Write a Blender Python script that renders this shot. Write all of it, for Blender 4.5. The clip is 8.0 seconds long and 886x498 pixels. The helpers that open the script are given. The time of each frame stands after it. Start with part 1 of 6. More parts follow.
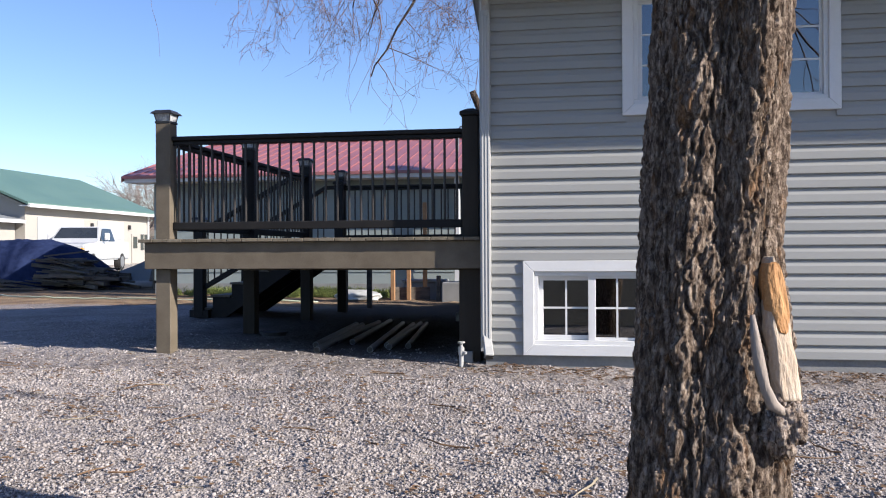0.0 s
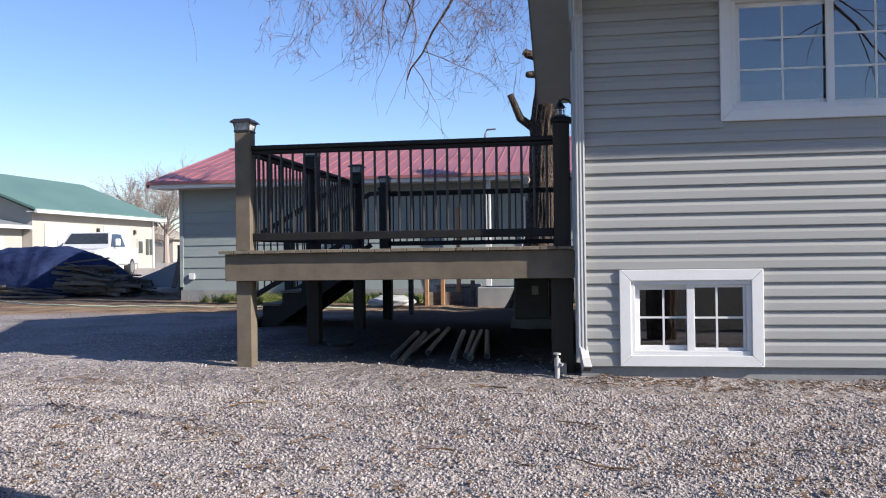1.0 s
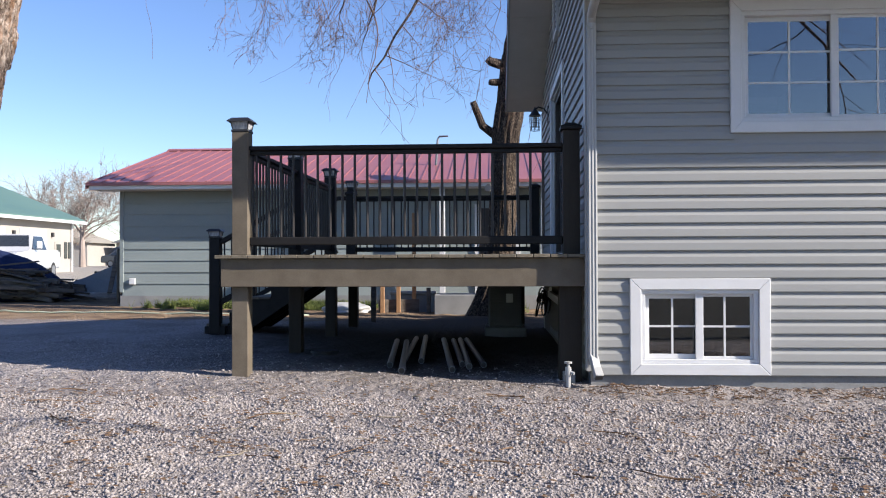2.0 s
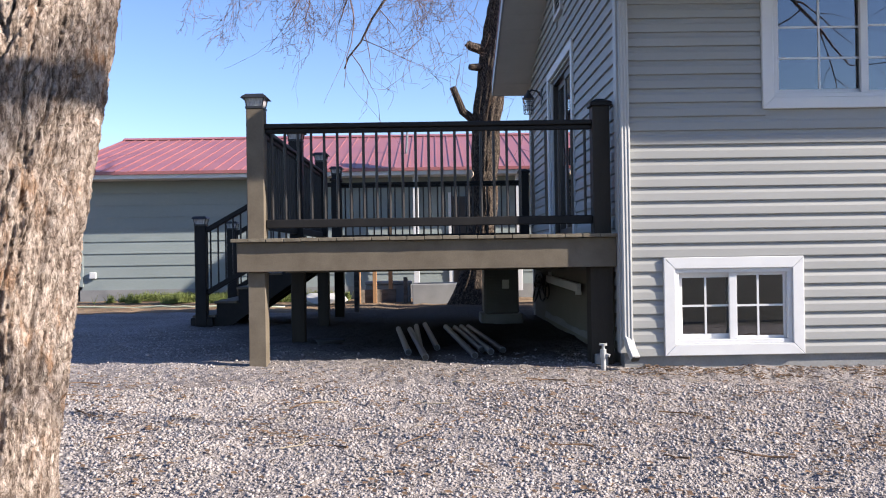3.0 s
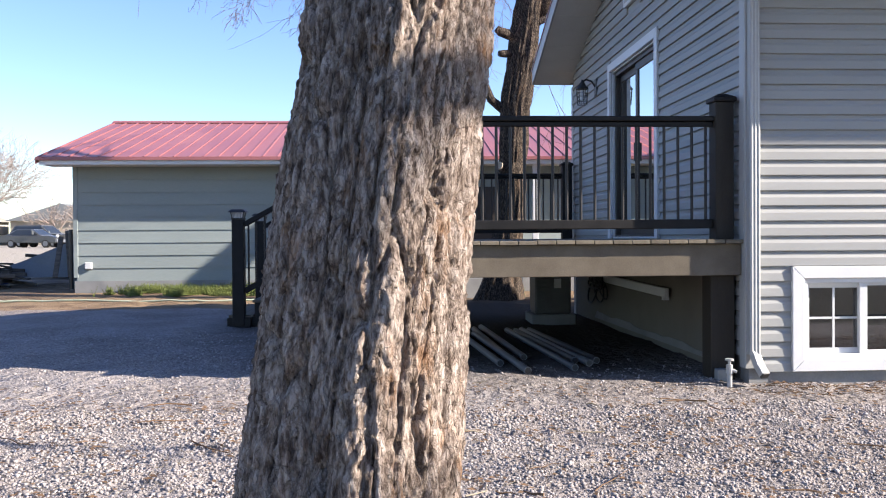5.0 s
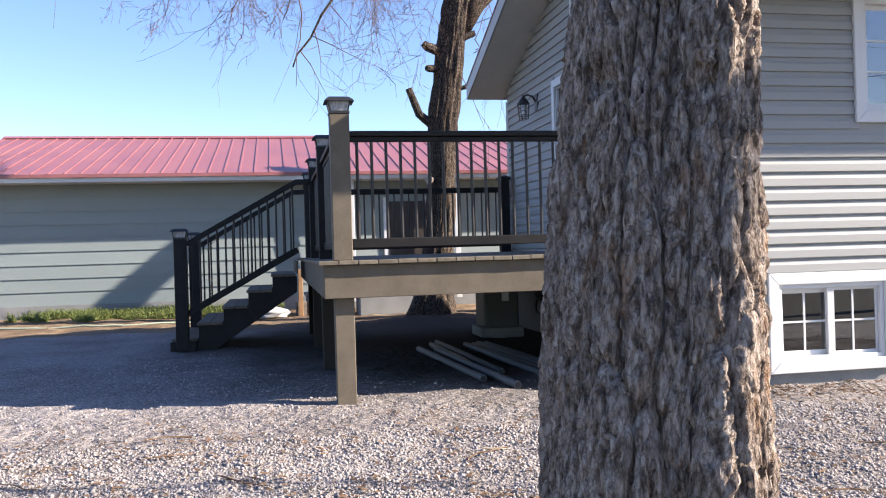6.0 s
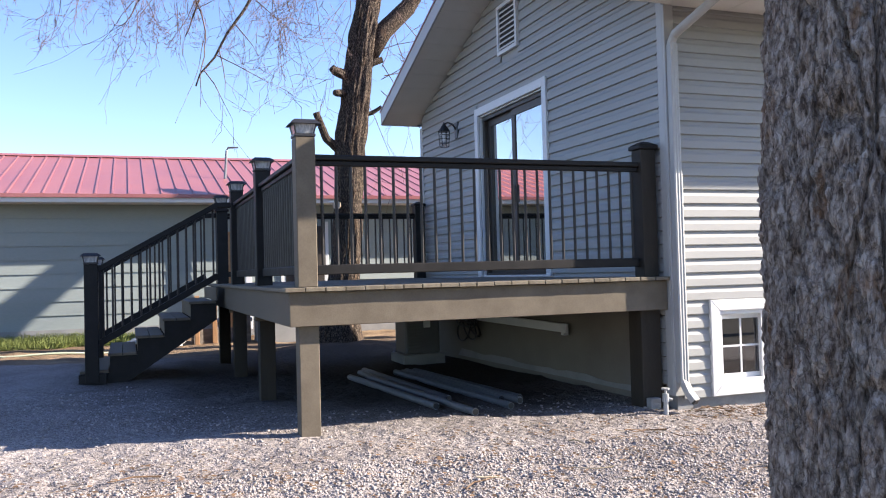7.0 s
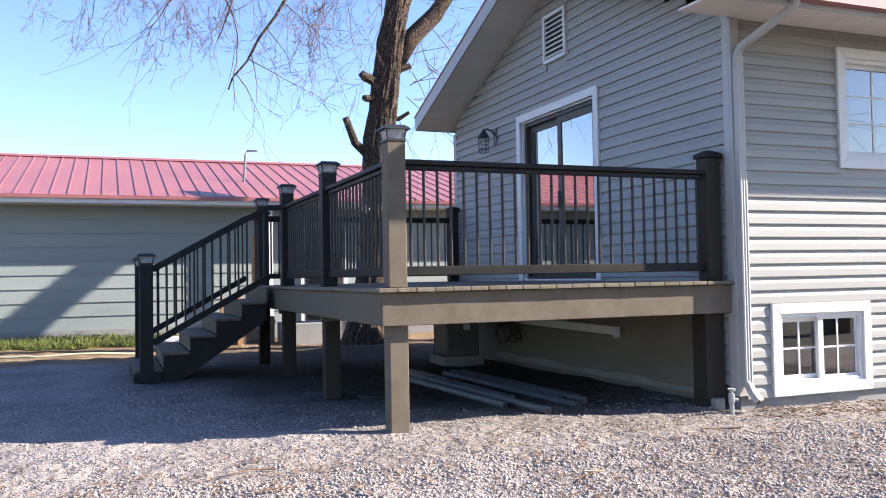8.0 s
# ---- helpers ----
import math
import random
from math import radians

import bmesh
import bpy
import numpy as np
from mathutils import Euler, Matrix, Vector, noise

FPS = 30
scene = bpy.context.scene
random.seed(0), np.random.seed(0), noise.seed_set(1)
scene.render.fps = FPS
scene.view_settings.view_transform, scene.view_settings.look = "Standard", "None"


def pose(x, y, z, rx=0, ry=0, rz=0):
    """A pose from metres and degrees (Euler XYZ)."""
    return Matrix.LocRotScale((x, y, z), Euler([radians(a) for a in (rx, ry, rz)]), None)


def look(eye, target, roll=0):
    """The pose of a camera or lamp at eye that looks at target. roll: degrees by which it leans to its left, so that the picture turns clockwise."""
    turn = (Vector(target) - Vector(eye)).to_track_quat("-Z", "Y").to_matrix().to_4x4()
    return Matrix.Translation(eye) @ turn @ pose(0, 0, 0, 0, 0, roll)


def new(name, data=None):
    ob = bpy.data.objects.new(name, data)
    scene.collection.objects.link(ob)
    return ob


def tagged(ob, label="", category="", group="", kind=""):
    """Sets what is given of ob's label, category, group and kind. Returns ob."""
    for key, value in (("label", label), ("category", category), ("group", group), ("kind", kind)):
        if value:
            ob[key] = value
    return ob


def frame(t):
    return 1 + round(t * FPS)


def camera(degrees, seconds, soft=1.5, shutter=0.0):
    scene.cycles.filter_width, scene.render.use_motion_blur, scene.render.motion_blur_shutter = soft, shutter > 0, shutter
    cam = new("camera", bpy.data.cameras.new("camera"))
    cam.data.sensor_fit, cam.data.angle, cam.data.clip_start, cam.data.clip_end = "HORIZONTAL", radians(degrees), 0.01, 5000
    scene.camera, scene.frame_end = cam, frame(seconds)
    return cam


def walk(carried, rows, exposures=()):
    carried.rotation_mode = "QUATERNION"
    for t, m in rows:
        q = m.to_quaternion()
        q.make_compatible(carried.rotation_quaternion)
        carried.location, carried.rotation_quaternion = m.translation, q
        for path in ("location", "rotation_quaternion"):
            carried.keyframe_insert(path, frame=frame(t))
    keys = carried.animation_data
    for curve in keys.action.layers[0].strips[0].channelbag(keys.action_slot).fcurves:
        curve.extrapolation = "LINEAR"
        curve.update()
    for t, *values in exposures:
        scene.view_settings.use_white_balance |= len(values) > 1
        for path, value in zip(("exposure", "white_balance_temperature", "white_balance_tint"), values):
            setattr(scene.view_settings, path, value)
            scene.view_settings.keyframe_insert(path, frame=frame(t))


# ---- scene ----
cam = camera(55.4, 8.0, 1.1)
PATH = [
    (0, (-0.07, -0.123, 1.112), (-0.393, 1.851, 1.122), -0.3),
    (0.5, (-0.486, -0.073, 1.165), (-0.83, 1.897, 1.178), -0.3),
    (1, (-0.906, -0.118, 1.196), (-1.213, 1.858, 1.208), -0.8),
    (1.5, (-1.307, -0.092, 1.196), (-1.49, 1.9, 1.224), -0.7),
    (1.7, (-1.449, -0.078, 1.205), (-1.616, 1.914, 1.237), -0.3),
    (2.8, (-2.232, 0.093, 1.126), (-2.2, 2.093, 1.133), -1.1),
    (3, (-2.373, 0.176, 1.107), (-2.352, 2.176, 1.118), -0.9),
    (3.5, (-2.689, 0.281, 1.116), (-2.627, 2.28, 1.107), -0.6),
    (4, (-2.961, 0.499, 1.173), (-2.833, 2.495, 1.163), -1.0),
    (4.5, (-3.209, 0.658, 1.266), (-3.111, 2.655, 1.254), 0.2),
    (5, (-3.498, 0.78, 1.279), (-3.382, 2.776, 1.252), -0.4),
    (6.3, (-4.501, 1.013, 1.315), (-3.999, 2.949, 1.328), -1.6),
    (6.5, (-4.63, 1.07, 1.3), (-4.058, 2.986, 1.32), -1.5),
    (7, (-4.98, 1.188, 1.337), (-4.281, 3.061, 1.39), -1.5),
    (7.5, (-5.367, 1.207, 1.337), (-4.557, 3.035, 1.411), -0.4),
    (8, (-5.74, 1.276, 1.327), (-5.003, 3.134, 1.392), -1.0),
]
EXPOSURES = [(0.0, 1.06, 6150, 13), (1.7, 1.08, 6150, 13), (3.0, 1.38, 6350, 14), (3.5, 1.45, 6350, 14), (4.5, 1.58, 6350, 14), (5.2, 1.62, 6400, 14), (6.5, 1.76, 6550, 14.5), (7.2, 1.87, 6550, 14.5), (8.0, 1.92, 6550, 14.5)]
walk(cam, [(t, look(eye, target, roll)) for t, eye, target, roll in PATH],
     EXPOSURES)


# ---------------------------------------------------------------- light
def daylight():
    w = bpy.data.worlds.new("sky")
    scene.world = w
    w.use_nodes = True
    nt = w.node_tree
    sky = nt.nodes.new("ShaderNodeTexSky")
    sky.sky_type = "NISHITA"
    sky.sun_disc = False
    sky.sun_elevation = radians(28.6)
    sky.sun_rotation = radians(106.4)
    sky.air_density, sky.dust_density, sky.ozone_density = 1.0, 0.25, 3.0
    rich = nt.nodes.new("ShaderNodeHueSaturation")
    rich.inputs["Hue"].default_value = 0.512
    rich.inputs["Saturation"].default_value = 1.1
    nt.links.new(sky.outputs[0], rich.inputs["Color"])
    nt.links.new(rich.outputs[0], nt.nodes["Background"].inputs[0])
    nt.nodes["Background"].inputs[1].default_value = 0.09
    sun = bpy.data.lights.new("sun", "SUN")
    sun.energy, sun.angle, sun.color = 5.0, radians(0.53), (1.0, 0.915, 0.785)
    new("sun", sun).matrix_world = look((34.0, -10.0, 19.3), (0, 0, 0))


daylight()


# ---------------------------------------------------------------- materials
def surf(name, c1, c2, scale=6.0, rough=0.6, bump=0.2, bscale=60.0, metal=0.0, stretch=(1, 1, 1), dist=0.004, vary=0.0, spec=0.4, fine=0.35):
    """A procedural surface: a broad and a fine noise between two colours, and a fine relief."""
    m = bpy.data.materials.new(name)
    m.use_nodes = True
    nt = m.node_tree
    N, L = nt.nodes.new, nt.links.new
    b = nt.nodes["Principled BSDF"]
    geo = N("ShaderNodeNewGeometry")
    mp = N("ShaderNodeMapping")
    mp.inputs["Scale"].default_value = stretch
    L(geo.outputs["Position"], mp.inputs["Vector"])
    n1 = N("ShaderNodeTexNoise")
    n1.inputs["Scale"].default_value, n1.inputs["Detail"].default_value = scale, 5
    n2 = N("ShaderNodeTexNoise")
    n2.inputs["Scale"].default_value, n2.inputs["Detail"].default_value = bscale, 4
    for n in (n1, n2):
        L(mp.outputs[0], n.inputs["Vector"])
    mx = N("ShaderNodeMix")
    mx.inputs[0].default_value = fine
    L(n1.outputs[0], mx.inputs[2])
    L(n2.outputs[0], mx.inputs[3])
    ramp = N("ShaderNodeValToRGB")
    ramp.color_ramp.elements[0].position, ramp.color_ramp.elements[1].position = 0.34, 0.66
    ramp.color_ramp.elements[0].color, ramp.color_ramp.elements[1].color = (*c1, 1), (*c2, 1)
    L(mx.outputs[0], ramp.inputs[0])
    out = ramp.outputs[0]
    if vary:
        info = N("ShaderNodeObjectInfo")
        mr = N("ShaderNodeMapRange")
        mr.inputs["To Min"].default_value, mr.inputs["To Max"].default_value = 1 - vary, 1 + vary
        hsv = N("ShaderNodeHueSaturation")
        L(info.outputs["Random"], mr.inputs["Value"])
        L(mr.outputs[0], hsv.inputs["Value"])
        L(out, hsv.inputs["Color"])
        out = hsv.outputs[0]
    L(out, b.inputs["Base Color"])
    rr = N("ShaderNodeMapRange")
    rr.inputs["To Min"].default_value, rr.inputs["To Max"].default_value = max(0.02, rough - 0.1), min(1, rough + 0.1)
    L(n1.outputs[0], rr.inputs["Value"])
    L(rr.outputs[0], b.inputs["Roughness"])
    b.inputs["Metallic"].default_value = metal
    b.inputs["Specular IOR Level"].default_value = spec
    if bump:
        bp = N("ShaderNodeBump")
        bp.inputs["Strength"].default_value, bp.inputs["Distance"].default_value = bump, dist
        L(n2.outputs[0], bp.inputs["Height"])
        L(bp.outputs[0], b.inputs["Normal"])
    return m


def glass(name, tint, gloss):
    m = bpy.data.materials.new(name)
    m.use_nodes = True
    nt = m.node_tree
    N, L = nt.nodes.new, nt.links.new
    tr, gl, mx, fr, mr = N("ShaderNodeBsdfTransparent"), N("ShaderNodeBsdfGlossy"), N("ShaderNodeMixShader"), N("ShaderNodeFresnel"), N("ShaderNodeMath")
    tr.inputs[0].default_value = (*tint, 1)
    gl.inputs["Roughness"].default_value = 0.01
    fr.inputs[0].default_value = 1.5
    mr.operation = "MULTIPLY"
    mr.use_clamp = True
    mr.inputs[1].default_value = gloss
    L(fr.outputs[0], mr.inputs[0])
    L(mr.outputs[0], mx.inputs[0])
    L(tr.outputs[0], mx.inputs[1])
    L(gl.outputs[0], mx.inputs[2])
    L(mx.outputs[0], nt.nodes["Material Output"].inputs[0])
    return m


def bark_material(name, dark, mid, light, rust, streak=9):
    m = bpy.data.materials.new(name)
    m.use_nodes = True
    nt = m.node_tree
    N, L = nt.nodes.new, nt.links.new
    b = nt.nodes["Principled BSDF"]
    geo, mp = N("ShaderNodeNewGeometry"), N("ShaderNodeMapping")
    mp.inputs["Scale"].default_value = (1, 1, 0.3)
    L(geo.outputs["Position"], mp.inputs[0])
    n1, n2, n3 = N("ShaderNodeTexNoise"), N("ShaderNodeTexNoise"), N("ShaderNodeTexNoise")
    for n, s, d in ((n1, 75, 10), (n2, 260, 6), (n3, streak, 6)):
        n.inputs["Scale"].default_value, n.inputs["Detail"].default_value = s, d
        n.inputs["Roughness"].default_value = 0.65
        L(mp.outputs[0], n.inputs["Vector"])
    r1 = N("ShaderNodeValToRGB")
    e = r1.color_ramp.elements
    e[0].position, e[0].color = 0.38, (*dark, 1)
    e[1].position, e[1].color = 0.62, (*light, 1)
    x = e.new(0.5)
    x.color = (*mid, 1)
    L(n1.outputs[0], r1.inputs[0])
    r3 = N("ShaderNodeValToRGB")
    r3.color_ramp.elements[0].position, r3.color_ramp.elements[1].position = 0.56, 0.68
    L(n3.outputs[0], r3.inputs[0])
    mx = N("ShaderNodeMix")
    mx.data_type = "RGBA"
    mt = N("ShaderNodeMath")
    mt.operation = "MULTIPLY"
    mt.inputs[1].default_value = 0.6
    L(r3.outputs[0], mt.inputs[0])
    L(mt.outputs[0], mx.inputs[0])
    L(r1.outputs[0], mx.inputs[6])
    mx.inputs[7].default_value = (*rust, 1)
    # weathered flakes, each of its own tone, parted by dark cracks
    wp, wa, fl = N("ShaderNodeTexNoise"), N("ShaderNodeVectorMath"), N("ShaderNodeMapping")
    wp.inputs["Scale"].default_value, wp.inputs["Detail"].default_value = 28, 5
    L(geo.outputs["Position"], wp.inputs["Vector"])
    wa.operation = "MULTIPLY_ADD"
    wa.inputs[1].default_value = (0.05, 0.05, 0.09)
    L(wp.outputs["Color"], wa.inputs[0])
    L(geo.outputs["Position"], wa.inputs[2])
    fl.inputs["Scale"].default_value = (1, 1, 0.28)
    L(wa.outputs[0], fl.inputs[0])
    v1, v2 = N("ShaderNodeTexVoronoi"), N("ShaderNodeTexVoronoi")
    v2.feature = "DISTANCE_TO_EDGE"
    for v in (v1, v2):
        v.inputs["Scale"].default_value = 62
        L(fl.outputs[0], v.inputs["Vector"])
    sp, tone, gap = N("ShaderNodeSeparateColor"), N("ShaderNodeMapRange"), N("ShaderNodeMapRange")
    L(v1.outputs["Color"], sp.inputs[0])
    L(sp.outputs[0], tone.inputs["Value"])
    tone.inputs["To Min"].default_value, tone.inputs["To Max"].default_value = 0.82, 1.18
    L(v2.outputs["Distance"], gap.inputs["Value"])
    gap.inputs["From Max"].default_value = 0.08
    gap.inputs["To Min"].default_value = 0.66
    tg, hs = N("ShaderNodeMath"), N("ShaderNodeHueSaturation")
    tg.operation = "MULTIPLY"
    L(tone.outputs[0], tg.inputs[0])
    L(gap.outputs[0], tg.inputs[1])
    L(tg.outputs[0], hs.inputs["Value"])
    L(mx.outputs[2], hs.inputs["Color"])
    L(hs.outputs[0], b.inputs["Base Color"])
    b.inputs["Roughness"].default_value = 0.92
    b.inputs["Specular IOR Level"].default_value = 0.15
    ad = N("ShaderNodeMath")
    ad.operation = "ADD"
    L(n1.outputs[0], ad.inputs[0])
    L(n2.outputs[0], ad.inputs[1])
    bp = N("ShaderNodeBump")
    bp.inputs["Strength"].default_value, bp.inputs["Distance"].default_value = 0.9, 0.008
    ad2 = N("ShaderNodeMath")
    L(ad.outputs[0], ad2.inputs[0])
    L(tg.outputs[0], ad2.inputs[1])
    L(ad2.outputs[0], bp.inputs["Height"])
    L(bp.outputs[0], b.inputs["Normal"])
    return m


def ground_material():
    """Pinkish-grey crushed stone that gives way to brown earth towards the shed, and to dusty yard beyond."""
    m = bpy.data.materials.new("gravel_ground")
    m.use_nodes = True
    nt = m.node_tree
    N, L = nt.nodes.new, nt.links.new
    b = nt.nodes["Principled BSDF"]
    geo = N("ShaderNodeNewGeometry")
    pos = geo.outputs["Position"]
    vo = N("ShaderNodeTexVoronoi")
    vo.inputs["Scale"].default_value = 80
    L(pos, vo.inputs["Vector"])
    r = N("ShaderNodeValToRGB")
    e = r.color_ramp.elements
    e[0].color, e[1].color = (0.155, 0.137, 0.128, 1), (0.38, 0.345, 0.328, 1)
    sep = N("ShaderNodeSeparateColor")
    L(vo.outputs["Color"], sep.inputs[0])
    L(sep.outputs[0], r.inputs[0])
    big = N("ShaderNodeTexNoise")
    big.inputs["Scale"].default_value, big.inputs["Detail"].default_value = 0.9, 6
    L(pos, big.inputs["Vector"])
    rb = N("ShaderNodeValToRGB")
    rb.color_ramp.elements[0].position, rb.color_ramp.elements[1].position = 0.35, 0.62
    rb.color_ramp.elements[0].color, rb.color_ramp.elements[1].color = (0.72, 0.69, 0.67, 1), (1.0, 1.0, 1.0, 1)
    L(big.outputs[0], rb.inputs[0])
    mul = N("ShaderNodeMix")
    mul.data_type, mul.blend_type = "RGBA", "MULTIPLY"
    mul.inputs[0].default_value = 1
    L(r.outputs[0], mul.inputs[6])
    L(rb.outputs[0], mul.inputs[7])
    # earth
    n = N("ShaderNodeTexNoise")
    n.inputs["Scale"].default_value, n.inputs["Detail"].default_value = 2.2, 8
    L(pos, n.inputs["Vector"])
    re = N("ShaderNodeValToRGB")
    re.color_ramp.elements[0].position, re.color_ramp.elements[1].position = 0.35, 0.65
    re.color_ramp.elements[0].color, re.color_ramp.elements[1].color = (0.135, 0.088, 0.055, 1), (0.27, 0.19, 0.115, 1)
    L(n.outputs[0], re.inputs[0])
    xyz = N("ShaderNodeSeparateXYZ")
    L(pos, xyz.inputs[0])
    wob = N("ShaderNodeMath")
    wob.operation = "MULTIPLY_ADD"
    wob.inputs[1].default_value = 1.6
    L(n.outputs[0], wob.inputs[0])
    L(xyz.outputs["Y"], wob.inputs[2])
    edge = N("ShaderNodeMapRange")
    edge.inputs["From Min"].default_value, edge.inputs["From Max"].default_value = 14.6, 15.0
    L(wob.outputs[0], edge.inputs["Value"])
    mx = N("ShaderNodeMix")
    mx.data_type = "RGBA"
    L(edge.outputs[0], mx.inputs[0])
    L(mul.outputs[2], mx.inputs[6])
    L(re.outputs[0], mx.inputs[7])
    far = N("ShaderNodeMapRange")
    far.inputs["From Min"].default_value, far.inputs["From Max"].default_value = 23.0, 27.0
    L(wob.outputs[0], far.inputs["Value"])
    mx2 = N("ShaderNodeMix")
    mx2.data_type = "RGBA"
    L(far.outputs[0], mx2.inputs[0])
    L(mx.outputs[2], mx2.inputs[6])
    mx2.inputs[7].default_value = (0.33, 0.30, 0.26, 1)
    # unseen ground on the other side of the walk, set dark to bounce little light
    unseen_yard = N("ShaderNodeMapRange")
    unseen_yard.inputs["From Min"].default_value, unseen_yard.inputs["From Max"].default_value = 1.5, 0.6
    L(wob.outputs[0], unseen_yard.inputs["Value"])
    mx3 = N("ShaderNodeMix")
    mx3.data_type = "RGBA"
    L(unseen_yard.outputs[0], mx3.inputs[0])
    L(mx2.outputs[2], mx3.inputs[6])
    mx3.inputs[7].default_value = (0.07, 0.064, 0.052, 1)
    # dark soil towards the back of the deck, widened and darkened to paint under-deck shade
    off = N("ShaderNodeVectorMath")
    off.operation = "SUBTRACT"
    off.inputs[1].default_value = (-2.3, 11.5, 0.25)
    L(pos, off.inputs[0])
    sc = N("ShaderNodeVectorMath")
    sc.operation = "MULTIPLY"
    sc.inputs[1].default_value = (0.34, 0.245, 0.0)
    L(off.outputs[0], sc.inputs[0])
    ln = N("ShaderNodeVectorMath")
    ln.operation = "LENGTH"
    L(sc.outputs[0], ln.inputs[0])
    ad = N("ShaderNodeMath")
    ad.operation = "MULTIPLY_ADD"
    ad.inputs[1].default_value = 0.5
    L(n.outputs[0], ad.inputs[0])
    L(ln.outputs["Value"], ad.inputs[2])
    soil_shade = N("ShaderNodeMapRange")
    soil_shade.inputs["From Min"].default_value, soil_shade.inputs["From Max"].default_value = 1.55, 0.95
    L(ad.outputs[0], soil_shade.inputs["Value"])
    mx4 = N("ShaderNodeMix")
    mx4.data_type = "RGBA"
    L(soil_shade.outputs[0], mx4.inputs[0])
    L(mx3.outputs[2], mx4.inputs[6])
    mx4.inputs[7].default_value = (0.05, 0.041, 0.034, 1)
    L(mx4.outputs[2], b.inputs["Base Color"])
    b.inputs["Roughness"].default_value = 0.93
    b.inputs["Specular IOR Level"].default_value = 0.2
    bp = N("ShaderNodeBump")
    bp.inputs["Strength"].default_value, bp.inputs["Distance"].default_value = 0.9, 0.008
    bp.invert = True
    L(vo.outputs["Distance"], bp.inputs["Height"])
    rise, rake = N("ShaderNodeTexNoise"), N("ShaderNodeBump")
    rise.inputs["Scale"].default_value, rise.inputs["Detail"].default_value = 11, 7
    L(pos, rise.inputs["Vector"])
    rake.inputs["Strength"].default_value, rake.inputs["Distance"].default_value = 1.0, 0.085
    L(rise.outputs[0], rake.inputs["Height"])
    L(rake.outputs[0], bp.inputs["Normal"])
    L(bp.outputs[0], b.inputs["Normal"])
    return m


def stone_material():
    m = surf("gravel_stone", (0.235, 0.209, 0.198), (0.365, 0.331, 0.314), 30, 0.9, 0.3, 250, spec=0.2)
    nt = m.node_tree
    geo = [n for n in nt.nodes if n.bl_idname == "ShaderNodeNewGeometry"][0]
    hsv, mr = nt.nodes.new("ShaderNodeHueSaturation"), nt.nodes.new("ShaderNodeMapRange")
    mr.inputs["To Min"].default_value, mr.inputs["To Max"].default_value = 0.76, 1.24
    nt.links.new(geo.outputs["Random Per Island"], mr.inputs["Value"])
    nt.links.new(mr.outputs[0], hsv.inputs["Value"])
    b = nt.nodes["Principled BSDF"]
    nt.links.new(b.inputs["Base Color"].links[0].from_socket, hsv.inputs["Color"])
    nt.links.new(hsv.outputs[0], b.inputs["Base Color"])
    return m


M_SIDING = surf("grey_vinyl_siding", (0.2605, 0.2605, 0.2494), (0.2886, 0.2886, 0.2775), 2.0, 0.5, 0.12, 90, stretch=(0.3, 0.3, 1.5), vary=0.03)
M_WHITE = surf("white_vinyl", (0.5628, 0.5628, 0.5628), (0.6061, 0.6061, 0.6061), 5, 0.4, 0.05, 80, spec=0.45)
M_TRIMGREY = surf("pale_grey_aluminium", (0.326, 0.326, 0.3201), (0.3675, 0.3675, 0.3557), 4, 0.42, 0.05, 80)
M_SOFFIT = surf("cream_soffit_panel", (0.56, 0.54, 0.50), (0.63, 0.61, 0.57), 3, 0.55, 0.05, 60)
M_CONCRETE = surf("grey_concrete", (0.1872, 0.1872, 0.1872), (0.2621, 0.2621, 0.2558), 3, 0.9, 0.4, 70)
M_PARGE = surf("tan_parged_wall", (0.1487, 0.1275, 0.1062), (0.1827, 0.1615, 0.136), 2.5, 0.9, 0.4, 60)
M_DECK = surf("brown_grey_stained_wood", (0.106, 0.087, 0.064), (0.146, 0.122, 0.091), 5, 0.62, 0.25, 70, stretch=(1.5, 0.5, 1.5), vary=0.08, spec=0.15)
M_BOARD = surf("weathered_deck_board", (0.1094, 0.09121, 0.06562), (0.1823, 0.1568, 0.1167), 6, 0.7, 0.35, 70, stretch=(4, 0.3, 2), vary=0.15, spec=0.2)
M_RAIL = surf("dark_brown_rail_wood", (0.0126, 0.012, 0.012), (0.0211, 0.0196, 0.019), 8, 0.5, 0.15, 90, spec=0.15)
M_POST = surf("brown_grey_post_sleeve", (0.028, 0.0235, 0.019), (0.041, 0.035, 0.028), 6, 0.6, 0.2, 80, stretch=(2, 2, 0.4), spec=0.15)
M_BAL = surf("dark_bronze_metal", (0.028, 0.0264, 0.0256), (0.044, 0.04, 0.0384), 12, 0.38, 0.05, 120, spec=0.2)
M_BLACK = surf("black_metal", (0.012, 0.012, 0.013), (0.024, 0.024, 0.025), 10, 0.4, 0.05, 120, spec=0.5)
M_BROWN = surf("dark_brown_door_frame", (0.035, 0.028, 0.024), (0.05, 0.042, 0.036), 6, 0.45, 0.08, 90)
M_ROOF = surf("red_painted_metal", (0.24, 0.082, 0.082), (0.30, 0.115, 0.113), 1.2, 0.38, 0.06, 30, spec=0.6)
M_SHED = surf("sage_grey_lap_board", (0.205, 0.24, 0.236), (0.247, 0.28, 0.272), 1.2, 0.75, 0.15, 40, stretch=(0.4, 1, 1.5), vary=0.05)
M_TAN = surf("tan_plaster", (0.27, 0.2438, 0.195), (0.3075, 0.2775, 0.225), 2, 0.85, 0.1, 30)
M_BEIGE = surf("cream_stucco", (0.3042, 0.2847, 0.2535), (0.3432, 0.3198, 0.2886), 0.8, 0.85, 0.1, 20)
